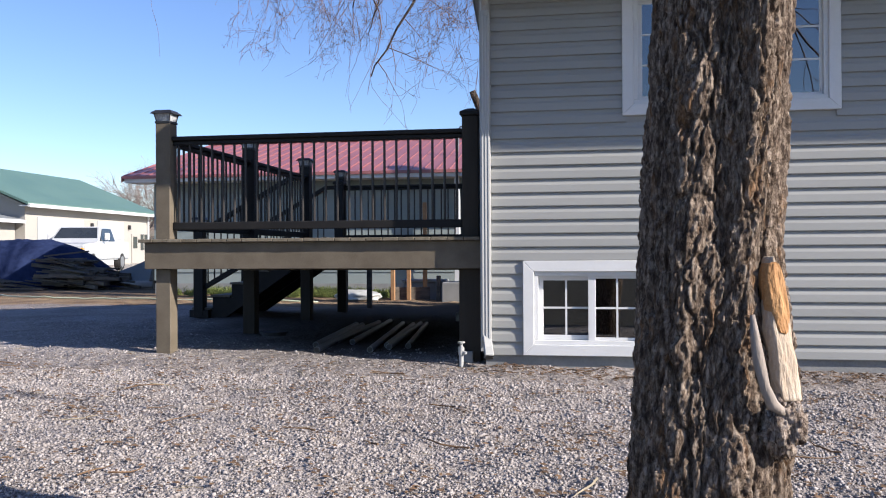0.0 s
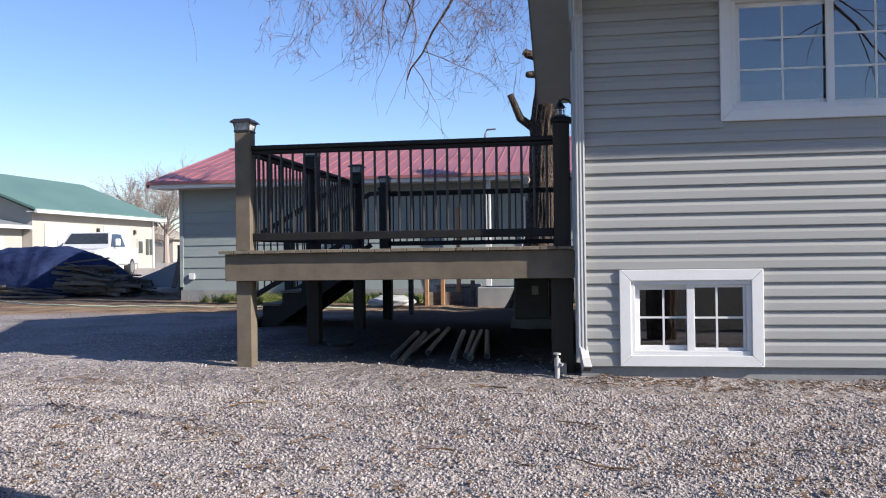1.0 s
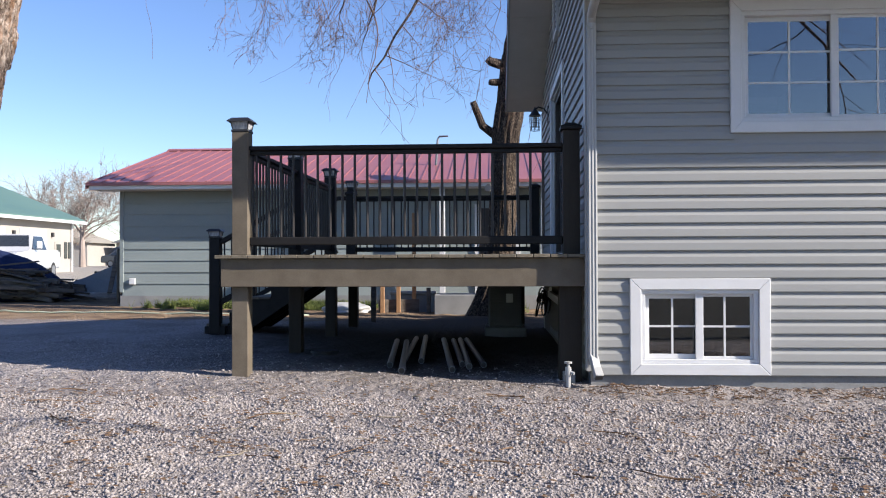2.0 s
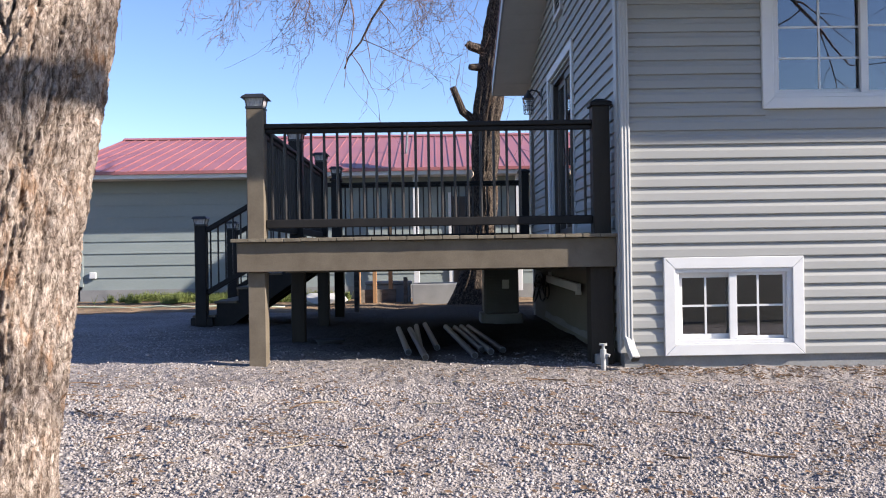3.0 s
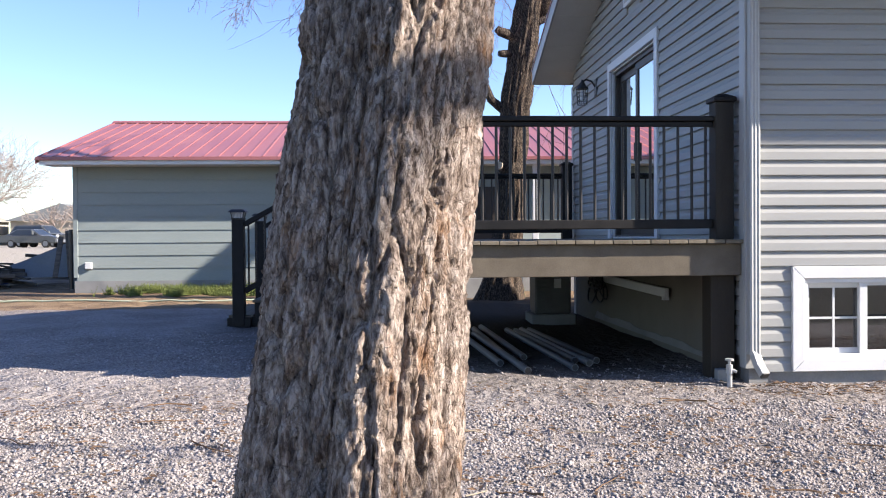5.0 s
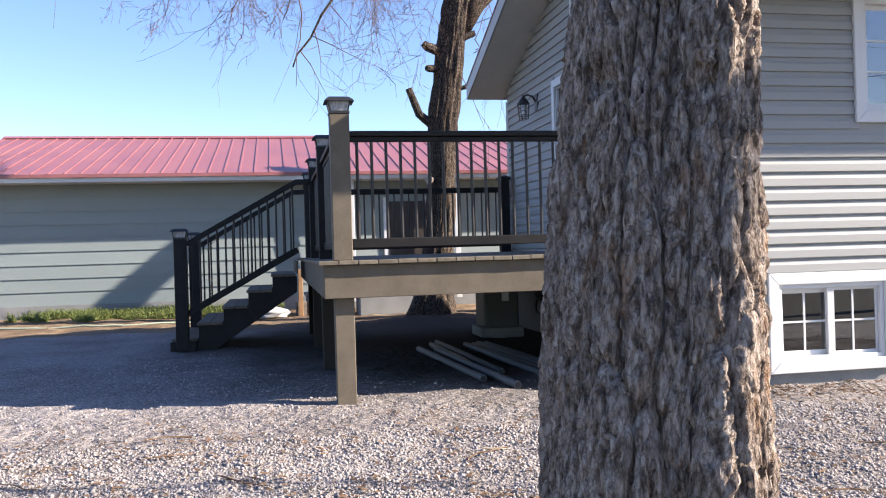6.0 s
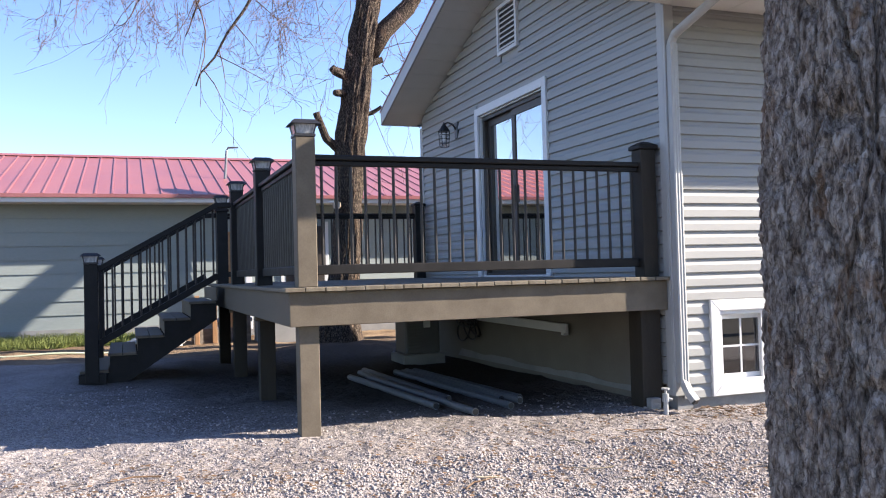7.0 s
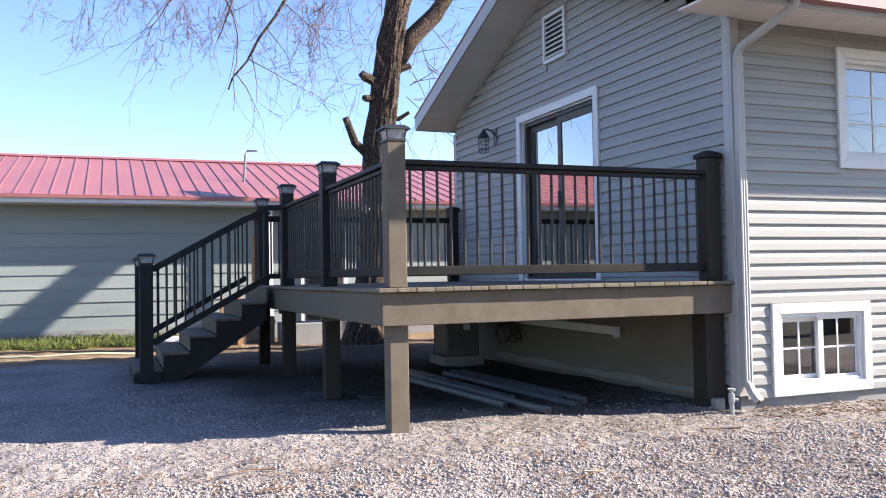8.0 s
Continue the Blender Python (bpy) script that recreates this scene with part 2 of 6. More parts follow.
M_DOORW = surf("white_sectional_door", (0.3713, 0.3779, 0.3845), (0.4044, 0.4111, 0.4111), 1, 0.5, 0.05, 20)
M_GREEN = surf("green_metal_roof", (0.07605, 0.1404, 0.117), (0.09945, 0.1697, 0.1433), 0.5, 0.5, 0.05, 10)
M_GREYROOF = surf("grey_shingle", (0.1373, 0.1498, 0.156), (0.1872, 0.1997, 0.2059), 1, 0.8, 0.2, 20)
# unseen interiors: the gloom behind the openings is put into these dark colours
M_DARK = surf("unlit_interior", (0.03, 0.03, 0.03), (0.05, 0.05, 0.05), 2, 0.9, 0, 20)
M_ROOM = surf("dim_room_surface", (0.075, 0.07, 0.065), (0.1, 0.095, 0.09), 2, 0.9, 0.05, 20)
M_GLASS = glass("window_glass", (0.34, 0.37, 0.38), 5.0)
M_DOORGLASS = glass("door_glass", (0.4, 0.42, 0.43), 6.5)
M_UNIT = surf("dark_grey_enamel", (0.09, 0.092, 0.095), (0.12, 0.122, 0.125), 5, 0.5, 0.05, 60)
M_LENS = surf("frosted_lens", (0.496, 0.512, 0.528), (0.592, 0.6, 0.608), 10, 0.25, 0.05, 60, spec=0.6)
M_CAPLENS = surf("clear_ribbed_plastic", (0.2, 0.21, 0.22), (0.5, 0.51, 0.52), 45, 0.15, 0.3, 120, stretch=(1, 1, 0.2), spec=0.7)
M_PIPE = surf("grey_conduit", (0.16, 0.167, 0.18), (0.22, 0.228, 0.242), 8, 0.36, 0.1, 90, metal=0.35)
M_BARK = bark_material("grey_brown_bark", (0.10, 0.072, 0.056), (0.275, 0.216, 0.175), (0.44, 0.372, 0.318), (0.27, 0.14, 0.066), 17)
# darker copy of the bark, with the first trunk's shade in its colour
M_BARKDARK = bark_material("shaded_furrowed_bark", (0.05, 0.034, 0.025), (0.15, 0.11, 0.082), (0.32, 0.255, 0.20), (0.27, 0.138, 0.058), 17)
# bark darkened to carry the shade seen on the upper yard tree trunk
M_BARKFAR = bark_material("shade_darkened_bark", (0.016, 0.012, 0.011), (0.044, 0.034, 0.027), (0.18, 0.14, 0.108), (0.15, 0.095, 0.06))
M_TWIG = surf("reddish_brown_twig", (0.0936, 0.0585, 0.0484), (0.1638, 0.1092, 0.0936), 4, 0.8, 0, 40)
# distance haze is mixed into this pale colour of far wood
M_HAZE = surf("hazed_far_wood", (0.2496, 0.1989, 0.1677), (0.3276, 0.2691, 0.234), 1, 0.9, 0, 10)
M_CUT = surf("fresh_cut_wood", (0.288, 0.208, 0.136), (0.456, 0.376, 0.296), 14, 0.75, 0.6, 150, stretch=(1, 1, 0.3), dist=0.01)
M_CALLUS = surf("weathered_callus_wood", (0.19, 0.155, 0.13), (0.31, 0.26, 0.22), 18, 0.8, 0.5, 140, stretch=(1, 1, 0.3), dist=0.006)
M_HEART = surf("orange_heart_wood", (0.272, 0.12, 0.036), (0.416, 0.232, 0.096), 22, 0.75, 0.6, 150, stretch=(1, 1, 0.4), dist=0.01)
M_TARP = surf("blue_tarpaulin", (0.008, 0.013, 0.04), (0.024, 0.036, 0.09), 1.6, 0.75, 0.4, 8, dist=0.05, spec=0.08)
M_LUMBER = surf("weathered_lumber", (0.05, 0.041, 0.033), (0.14, 0.117, 0.096), 5, 0.85, 0.3, 60, stretch=(0.5, 2, 3), vary=0.3)
M_PAINTW = surf("white_car_paint", (0.365, 0.3721, 0.3791), (0.4001, 0.4072, 0.4142), 1, 0.25, 0, 10, spec=0.6)
M_PAINTG = surf("grey_car_paint", (0.06, 0.065, 0.07), (0.09, 0.095, 0.10), 1, 0.25, 0, 10, spec=0.6)
M_TYRE = surf("black_rubber", (0.015, 0.015, 0.015), (0.03, 0.03, 0.03), 10, 0.8, 0.1, 60)
M_CARGLASS = surf("dark_car_glass", (0.02, 0.025, 0.03), (0.03, 0.035, 0.04), 1, 0.08, 0, 10, spec=0.8)
M_AMBER = surf("amber_lens", (0.6, 0.22, 0.02), (0.7, 0.28, 0.03), 10, 0.3, 0, 10)
M_HOSE = surf("pale_green_hose", (0.3276, 0.3666, 0.2496), (0.4056, 0.4368, 0.3276), 6, 0.5, 0, 40)
M_GRASS = surf("spring_grass", (0.085, 0.115, 0.022), (0.19, 0.215, 0.06), 8, 0.8, 0, 40)
M_STRAW = surf("dry_straw", (0.2246, 0.181, 0.1186), (0.3245, 0.2808, 0.2059), 12, 0.85, 0, 40)
M_LEAF = surf("dead_brown_leaf", (0.078, 0.0468, 0.0273), (0.1716, 0.1014, 0.0546), 12, 0.85, 0, 40)
M_TREATED = surf("orange_timber", (0.2621, 0.1373, 0.0624), (0.3432, 0.1997, 0.09984), 8, 0.8, 0.2, 60)
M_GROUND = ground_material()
M_STONE = stone_material()


# ---------------------------------------------------------------- building tools
def origin(ob):
    p = Vector()
    while ob is not None:
        p += ob.location
        ob = ob.parent
    return p


def thing(name, at, label, category, group="", kind=""):
    ob = new(name)
    ob.empty_display_size = 0.1
    ob.location = at
    return tagged(ob, label, category, group, kind)


def part(name, bm, mat, parent=None, label="", smooth=False):
    """Links a bmesh in world places as one mesh object under a thing or a part."""
    me = bpy.data.meshes.new(name)
    if parent is not None:
        bmesh.ops.translate(bm, verts=bm.verts, vec=-origin(parent))
    bmesh.ops.recalc_face_normals(bm, faces=bm.faces)
    bm.to_mesh(me)
    bm.free()
    me.materials.append(mat)
    if smooth:
        for p in me.polygons:
            p.use_smooth = True
    ob = new(name, me)
    ob.parent = parent
    return tagged(ob, label)


def box(x0, y0, z0, x1, y1, z1, bev=0.0, bm=None):
    """A box with softened edges, alone or added to bm."""
    one = bmesh.new()
    bmesh.ops.create_cube(one, size=1)
    for v in one.verts:
        v.co = Vector(((x0 + x1) / 2 + v.co.x * (x1 - x0), (y0 + y1) / 2 + v.co.y * (y1 - y0), (z0 + z1) / 2 + v.co.z * (z1 - z0)))
    if bev:
        bmesh.ops.bevel(one, geom=one.edges[:], offset=bev, segments=1, affect="EDGES", profile=0.7)
    if bm is None:
        return one
    return merge(bm, one)


def merge(bm, one):
    me = bpy.data.meshes.new("tmp")
    one.to_mesh(me)
    one.free()
    bm.from_mesh(me)
    bpy.data.meshes.remove(me)
    return bm


def beam(a, b, w, h, bev=0.003, bm=None):
    """A squared timber from a to b, w wide sideways and h high."""
    a, b = Vector(a), Vector(b)
    d = b - a
    one = box(-w / 2, -h / 2, 0, w / 2, h / 2, d.length, bev)
    z = d.normalized()
    side = Vector((0, 0, 1)).cross(z)
    side = side.normalized() if side.length > 1e-4 else Vector((1, 0, 0))
    up = z.cross(side)
    m = Matrix((side, up, z)).transposed().to_4x4()
    m.translation = a
    bmesh.ops.transform(one, matrix=m, verts=one.verts)
    return one if bm is None else merge(bm, one)


def rod(a, b, r0, r1=None, n=10, bm=None):
    a, b = Vector(a), Vector(b)
    one = bmesh.new()
    d = b - a
    bmesh.ops.create_cone(one, cap_ends=True, segments=n, radius1=r0, radius2=r0 if r1 is None else r1, depth=d.length)
    m = d.to_track_quat("Z", "Y").to_matrix().to_4x4()
    m.translation = (a + b) / 2
    bmesh.ops.transform(one, matrix=m, verts=one.verts)
    return one if bm is None else merge(bm, one)


def sweep(pts, radii, n=8, bm=None, squash=1.0):
    """A tube along pts with a radius at each."""
    bm = bm or bmesh.new()
    pts = [Vector(p) for p in pts]
    last = None
    for i, p in enumerate(pts):
        d = (pts[min(i + 1, len(pts) - 1)] - pts[max(i - 1, 0)]).normalized()
        s = d.cross(Vector((0.31, 0.2, 0.93)))
        s = s.normalized() if s.length > 1e-3 else Vector((1, 0, 0))
        u = s.cross(d)
        ring = [bm.verts.new(p + (s * math.cos(2 * math.pi * k / n) + u * math.sin(2 * math.pi * k / n) * squash) * radii[i]) for k in range(n)]
        if last:
            for k in range(n):
                bm.faces.new((last[k], last[(k + 1) % n], ring[(k + 1) % n], ring[k]))
        else:
            bm.faces.new(ring[::-1])
        last = ring
    bm.faces.new(last)
    return bm


def prism(outline, axis, a, b):
    """A flat outline (pairs in the plane across axis) drawn out from a to b along the axis."""
    bm = bmesh.new()

    def place(p, v):
        return (v, p[0], p[1]) if axis == "x" else (p[0], v, p[1]) if axis == "y" else (p[0], p[1], v)
    r0, r1 = [bm.verts.new(place(p, a)) for p in outline], [bm.verts.new(place(p, b)) for p in outline]
    n = len(outline)
    for k in range(n):
        bm.faces.new((r0[k], r0[(k + 1) % n], r1[(k + 1) % n], r1[k]))
    bm.faces.new(r0[::-1])
    bm.faces.new(r1)
    return bm


def piece(name, mesh, parent, at):
    """One of many alike pieces on a shared mesh, at a world place."""
    ob = new(name, mesh)
    ob.parent = parent
    ob.location = Vector(at) - origin(parent)
    return ob


def shared(bm, mat, name):
    me = bpy.data.meshes.new(name)
    bmesh.ops.recalc_face_normals(bm, faces=bm.faces)
    bm.to_mesh(me)
    bm.free()
    me.materials.append(mat)
    return me


def raw_mesh(name, verts, faces, mat, parent=None, label="", smooth=False):
    me = bpy.data.meshes.new(name)
    v = np.asarray(verts, dtype=np.float32)
    if parent is not None:
        v = v - np.array(origin(parent), dtype=np.float32)
    f = np.asarray(faces, dtype=np.int32)
    k = f.shape[1]
    me.vertices.add(len(v))
    me.vertices.foreach_set("co", v.ravel())
    me.loops.add(f.size)
    me.loops.foreach_set("vertex_index", f.ravel())
    me.polygons.add(len(f))
    me.polygons.foreach_set("loop_start", np.arange(0, f.size, k, dtype=np.int32))
    me.polygons.foreach_set("loop_total", np.full(len(f), k, dtype=np.int32))
    if smooth:
        me.polygons.foreach_set("use_smooth", np.ones(len(f), dtype=bool))
    me.update(calc_edges=True)
    me.materials.append(mat)
    ob = new(name, me)
    ob.parent = parent
    return tagged(ob, label)


# ---------------------------------------------------------------- ground
def g(x, y):
    """The height of the yard."""
    x, y = np.asarray(x, float), np.asarray(y, float)
    base = -0.098 - 0.01 * np.clip(x, -6.5, 2.5) + 0.039 * np.clip(y, -4, 7.1)
    base = base - np.clip((y - 10) / 6, 0, 1) * 0.06 + np.clip((y - 22) / 24, 0, 1) * 0.40 + np.clip((y - 46) / 12, 0, 1) * 0.16
    base = base + 0.012 * np.sin(1.7 * x + 0.6 * y) * np.sin(1.3 * y - 0.5 * x) + 0.008 * np.sin(4.1 * x + 1.0) * np.sin(3.7 * y)
    base = base + 0.009 * np.sin(7.3 * x + 2.1 * y + 1.1) * np.sin(6.1 * y - 1.9 * x) + 0.007 * np.sin(11.7 * x - 4.2 * y) * np.sin(9.8 * y + 3.3 * x + 0.7) + 0.006 * np.sin(17.0 * x + 5.0 * y + 2.0) * np.sin(15.0 * y - 6.0 * x)
    mound = 0.09 * np.exp(-(((x + 1.6) / 1.0) ** 2 + ((y - 14.6) / 0.8) ** 2))
    return base + mound


def lines(lo, hi, step, far):
    near = np.arange(lo, hi + step / 2, step)
    out = step * np.cumsum(1.22 ** np.arange(1, 60))
    out = out[out < far]
    return np.concatenate([(lo - out)[::-1], near, hi + out])


def build_ground():
    xs, ys = lines(-8, 3.5, 0.07, 2500), lines(1.5, 9, 0.07, 2500)
    X, Y = np.meshgrid(xs, ys)
    V = np.stack([X, Y, g(X, Y)], -1).reshape(-1, 3)
    nx, ny = len(xs), len(ys)
    i = np.arange(ny - 1)[:, None] * nx + np.arange(nx - 1)[None, :]
    F = np.stack([i, i + 1, i + 1 + nx, i + nx], -1).reshape(-1, 4)
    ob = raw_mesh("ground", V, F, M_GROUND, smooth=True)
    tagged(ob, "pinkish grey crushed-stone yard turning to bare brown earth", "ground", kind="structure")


build_ground()


# ---------------------------------------------------------------- house
HX, HX2, HY, HY2, HYM = -0.88, 9.0, 6.91, 12.95, 9.93   # gable wall, far end, front wall, back wall, ridge
SL, RZ = 0.366, 4.70                                    # roof slope, height of the soffit at the ridge
LAP = 0.1126                                            # siding exposure
BW = (-0.547, 0.572, 0.264, 1.046)                       # basement window, outer trim: x0 x1 z0 z1
UW = (0.268, 1.945, 2.224, 3.304)                       # upper window
DOOR = (8.935, 10.85, 1.255, 3.335)                      # sliding door, outer trim: y0 y1 z0 z1
TRIM = 0.09


def cells(u0, u1, z0, z1, holes):
    """The rectangles that are left of a wall when holes are cut from it."""
    us = sorted({u0, u1, *[h[0] for h in holes], *[h[1] for h in holes]})
    zs = sorted({z0, z1, *[h[2] for h in holes], *[h[3] for h in holes]})
    for a, b in zip(us, us[1:]):
        for c, d in zip(zs, zs[1:]):
            m, n = (a + b) / 2, (c + d) / 2
            if not any(h[0] < m < h[1] and h[2] < n < h[3] for h in holes):
                yield a, b, c, d


def inner(w, t=TRIM):
    return (w[0] + t, w[1] - t, w[2] + t, w[3] - t)


house = thing("house", (HX, HY, 0.2), "grey vinyl-sided gabled house with white window trim and red metal roof", "house")

bm = bmesh.new()
for a, b, c, d in cells(HX + 0.01, HX2, 0.3, 3.5, [inner(BW), inner(UW)]):
    box(a, HY, c, b, HY + 0.14, d, 0, bm)
wall_front = part("wall", bm, M_SIDING, house)
bm = bmesh.new()
dh = (DOOR[0] + TRIM, DOOR[1] - TRIM, DOOR[2], DOOR[3] - TRIM)
for a, b, c, d in cells(HY + 0.14, HY2, 1.0, 3.5, [dh]):
    box(HX, a, c, HX + 0.14, b, d, 0, bm)
merge(bm, prism([(HY + 0.002, 3.5), (HY2 - 0.002, 3.5), (HYM, RZ + 0.02)], "x", HX, HX + 0.14))
wall_gable = part("wall", bm, M_SIDING, house)
bm = box(HX2 - 0.14, HY + 0.14, 0, HX2, HY2, 3.5)
box(HX, HY2 - 0.14, 0, HX2 - 0.14, HY2 - 0.001, 3.5, 0, bm)
part("wall", bm, M_SIDING, house)
bm = box(HX + 0.02, HY + 0.012, -0.3, HX2, HY + 0.16, 0.3, 0)
part("foundation", bm, M_CONCRETE, house, "grey concrete foundation edge")
bm = box(HX + 0.012, HY + 0.16, -0.3, HX + 0.16, HY2 - 0.16, 1.0)
part("foundation", bm, M_PARGE, house, "tan parged foundation wall under the deck")
# pale splash strip at the foot of the parged wall
rs = random.Random(4)
strip = [(HY + 0.3, 0.25)] + [(HY + 0.3 + k * 0.19, 0.30 + rs.uniform(-0.015, 0.02)) for k in range(24)] + [(HY + 4.8, 0.22)]
part("splash_strip", prism(strip, "x", HX + 0.004, HX + 0.011), M_CONCRETE, house, "pale unpainted concrete strip")
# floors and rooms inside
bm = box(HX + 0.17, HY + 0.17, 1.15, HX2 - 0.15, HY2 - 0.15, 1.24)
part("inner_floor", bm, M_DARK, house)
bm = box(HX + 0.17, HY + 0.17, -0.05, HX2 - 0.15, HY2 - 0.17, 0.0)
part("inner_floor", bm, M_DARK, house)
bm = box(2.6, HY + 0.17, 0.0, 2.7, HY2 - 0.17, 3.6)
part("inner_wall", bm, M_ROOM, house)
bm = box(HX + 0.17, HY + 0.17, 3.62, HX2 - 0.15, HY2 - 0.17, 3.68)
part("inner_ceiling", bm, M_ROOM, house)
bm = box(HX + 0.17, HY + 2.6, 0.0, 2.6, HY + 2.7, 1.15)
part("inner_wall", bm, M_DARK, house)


def lap_profile(z, h):
    """Dutch-lap course: (outward, up) points, bottom butt edge proud."""
    return [(0.0, z + 0.009), (0.019, z + 0.010), (0.020, z + 0.014), (0.0155, z + 0.62 * h), (0.006, z + 0.80 * h), (0.003, z + h), (0.0, z + h + 0.001)]


LAPS = {}


def lap_piece(length, h, axis):
    key = (round(length, 3), round(h, 4), axis)
    if key not in LAPS:
        pr = lap_profile(0, h)
        if axis == "x":
            bm = prism([(-o, z) for o, z in pr], "x", 0, length)
        else:
            bm = prism([(-o, z) for o, z in pr], "y", 0, length)
        LAPS[key] = shared(bm, M_SIDING, "siding_course")
    return LAPS[key]


# corner boards, gutter, downspout
bm = box(HX - 0.022, HY - 0.022, 0.29, HX + 0.07, HY + 0.004, 3.45, 0.004)
box(HX - 0.022, HY + 0.004, 0.29, HX + 0.003, HY + 0.085, 3.5, 0.004, bm)
part("corner_board", bm, M_TRIMGREY, house, "pale grey corner board")
bm = box(HX - 0.022, HY2 - 0.085, 1.2, HX + 0.003, HY2 + 0.02, 3.45, 0.004)
part("corner_board", bm, M_TRIMGREY, house)
TAIL = 0.65
YE = HY - TAIL
bm = box(-1.40, YE - 0.11, 3.395, HX2 + 0.3, YE - 0.106, 3.505)
box(-1.40, YE - 0.106, 3.395, HX2 + 0.3, YE - 0.005, 3.399, 0, bm)
box(-1.40, YE - 0.12, 3.495, HX2 + 0.3, YE - 0.1, 3.511, 0.003, bm)
box(-1.405, YE - 0.11, 3.395, -1.40, YE - 0.005, 3.50, 0, bm)
part("gutter", bm, M_ROOF, house, "red metal eave gutter")
DX, DY = -0.85, HY - 0.052
bm = bmesh.new()
prof = []
w, d = 0.074, 0.052
for k in range(7):
    prof.append((-w / 2 + w * k / 6, -d / 2 - (0.004 if k % 2 else 0)))
prof += [(w / 2, d / 2), (-w / 2, d / 2)]


def corrugated(z0, z1, s=1.0):
    return prism([(DX + p[0] * s, DY + p[1] * s) for p in prof], "z", z0, z1)


merge(bm, corrugated(0.40, 2.08, 1.07))
merge(bm, corrugated(2.08, 3.12, 0.97))
spout = part("downspout", bm, M_TRIMGREY, house, "pale grey corrugated downspout")
bm = sweep([(DX, DY, 3.08), (DX, DY, 3.14), (DX, DY - 0.04, 3.19), (DX + 0.01, YE + 0.05, 3.33), (DX + 0.01, YE - 0.03, 3.37), (DX + 0.01, YE - 0.055, 3.41)], [0.036] * 6, 12)
part("elbow", bm, M_TRIMGREY, spout)
bm = beam((DX, DY + 0.005, 0.43), (DX + 0.02, DY - 0.05, 0.315), 0.072, 0.05, 0.006)
beam((DX + 0.02, DY - 0.045, 0.325), (DX + 0.035, DY - 0.105, 0.262), 0.072, 0.05, 0.006, bm)
part("elbow", bm, M_TRIMGREY, spout)
# a solid black plug paints the shade inside the spout's outlet
bm = beam((DX + 0.032, DY - 0.098, 0.267), (DX + 0.038, DY - 0.112, 0.256), 0.062, 0.04, 0.0)
part("outlet_plug", bm, M_BLACK, spout, "black plug standing in for the shaded opening")

# roof
def roof_z(y, lift=0.0):
    return RZ - SL * abs(y - HYM) + lift


for s in (-1, 1):
    yt = 13.15 if s > 0 else YE
    bm = bmesh.new()
    merge(bm, prism([(HYM, RZ + 0.03), (yt, roof_z(yt, 0.03)), (yt, roof_z(yt, 0.19)), (HYM, RZ + 0.19)], "x", HX - 0.54, HX2 + 0.3))
    deck_roof = part("roof", bm, M_SOFFIT, house)
    bm = bmesh.new()
    merge(bm, prism([(HYM, RZ + 0.195), (yt - s * -0.03, roof_z(yt, 0.185)), (yt + s * 0.03, roof_z(yt, 0.205)), (HYM, RZ + 0.222)], "x", HX - 0.575, HX2 + 0.32))
    part("roof_sheet", bm, M_ROOF, house, "red ribbed metal roofing")
    # rake fascia and soffit panels
    bm = prism([(HYM, RZ - 0.0), (yt, roof_z(yt, 0.0)), (yt, roof_z(yt, 0.196)), (HYM, RZ + 0.196)], "x", HX - 0.565, HX - 0.541)
    part("rake_board", bm, M_TRIMGREY, house, "pale grey rake fascia")
    n = 10
    for k in range(n):
        ya, yb = HYM + (yt - HYM) * k / n, HYM + (yt - HYM) * (k + 1) / n - s * 0.006
        bm = prism([(ya, roof_z(ya, 0.004)), (yb, roof_z(yb, 0.004)), (yb, roof_z(yb, 0.026)), (ya, roof_z(ya, 0.026))], "x", HX - 0.540, HX - 0.004)
        part("soffit_panel", bm, M_SOFFIT, house)
    # tail fascia
    bm = box(HX - 0.54, min(yt, yt + s * 0.02), roof_z(yt, 0.0), HX2 + 0.3, max(yt, yt + s * 0.02), roof_z(yt, 0.19))
    part("eave_board", bm, M_TRIMGREY, house)
# boxed front soffit with grooves
for k in range(24):
    x = HX + 0.004 + k * 0.305
    bm = box(x, YE + 0.002, 3.452, x + 0.299, HY - 0.002, 3.468)
    part("soffit_panel", bm, M_SOFFIT, house)
bm = box(HX - 0.54, YE + 0.002, 3.45, HX + 0.002, HY - 0.03, 3.468)
part("soffit_panel", bm, M_SOFFIT, house)


def trim_frame(u0, u1, z0, z1, t, place, parent, sides=4, mat=M_WHITE):
    """Mitred boards round an opening. place(u, out, z) puts a point in the world."""
    outer, inn = [(u0, z0), (u1, z0), (u1, z1), (u0, z1)], [(u0 + t, z0 + t), (u1 - t, z0 + t), (u1 - t, z1 - t), (u0 + t, z1 - t)]
    if sides == 3:
        inn[0], inn[1] = (u0 + t, z0), (u1 - t, z0)
    for k in range(4):
        if sides == 3 and k == 0:
            continue
        j = (k + 1) % 4
        bm = bmesh.new()
        q = [outer[k], outer[j], inn[j], inn[k]]
        lo = [bm.verts.new(place(u, 0.002, z)) for u, z in q]
        hi = [bm.verts.new(place(u, 0.034, z)) for u, z in q]
        bm.faces.new(lo[::-1])
        bm.faces.new(hi)
        for i in range(4):
            bm.faces.new((lo[i], lo[(i + 1) % 4], hi[(i + 1) % 4], hi[i]))
        bmesh.ops.recalc_face_normals(bm, faces=bm.faces)
        bmesh.ops.bevel(bm, geom=bm.edges[:], offset=0.004, segments=1, affect="EDGES")
        part("trim_board", bm, mat, parent)


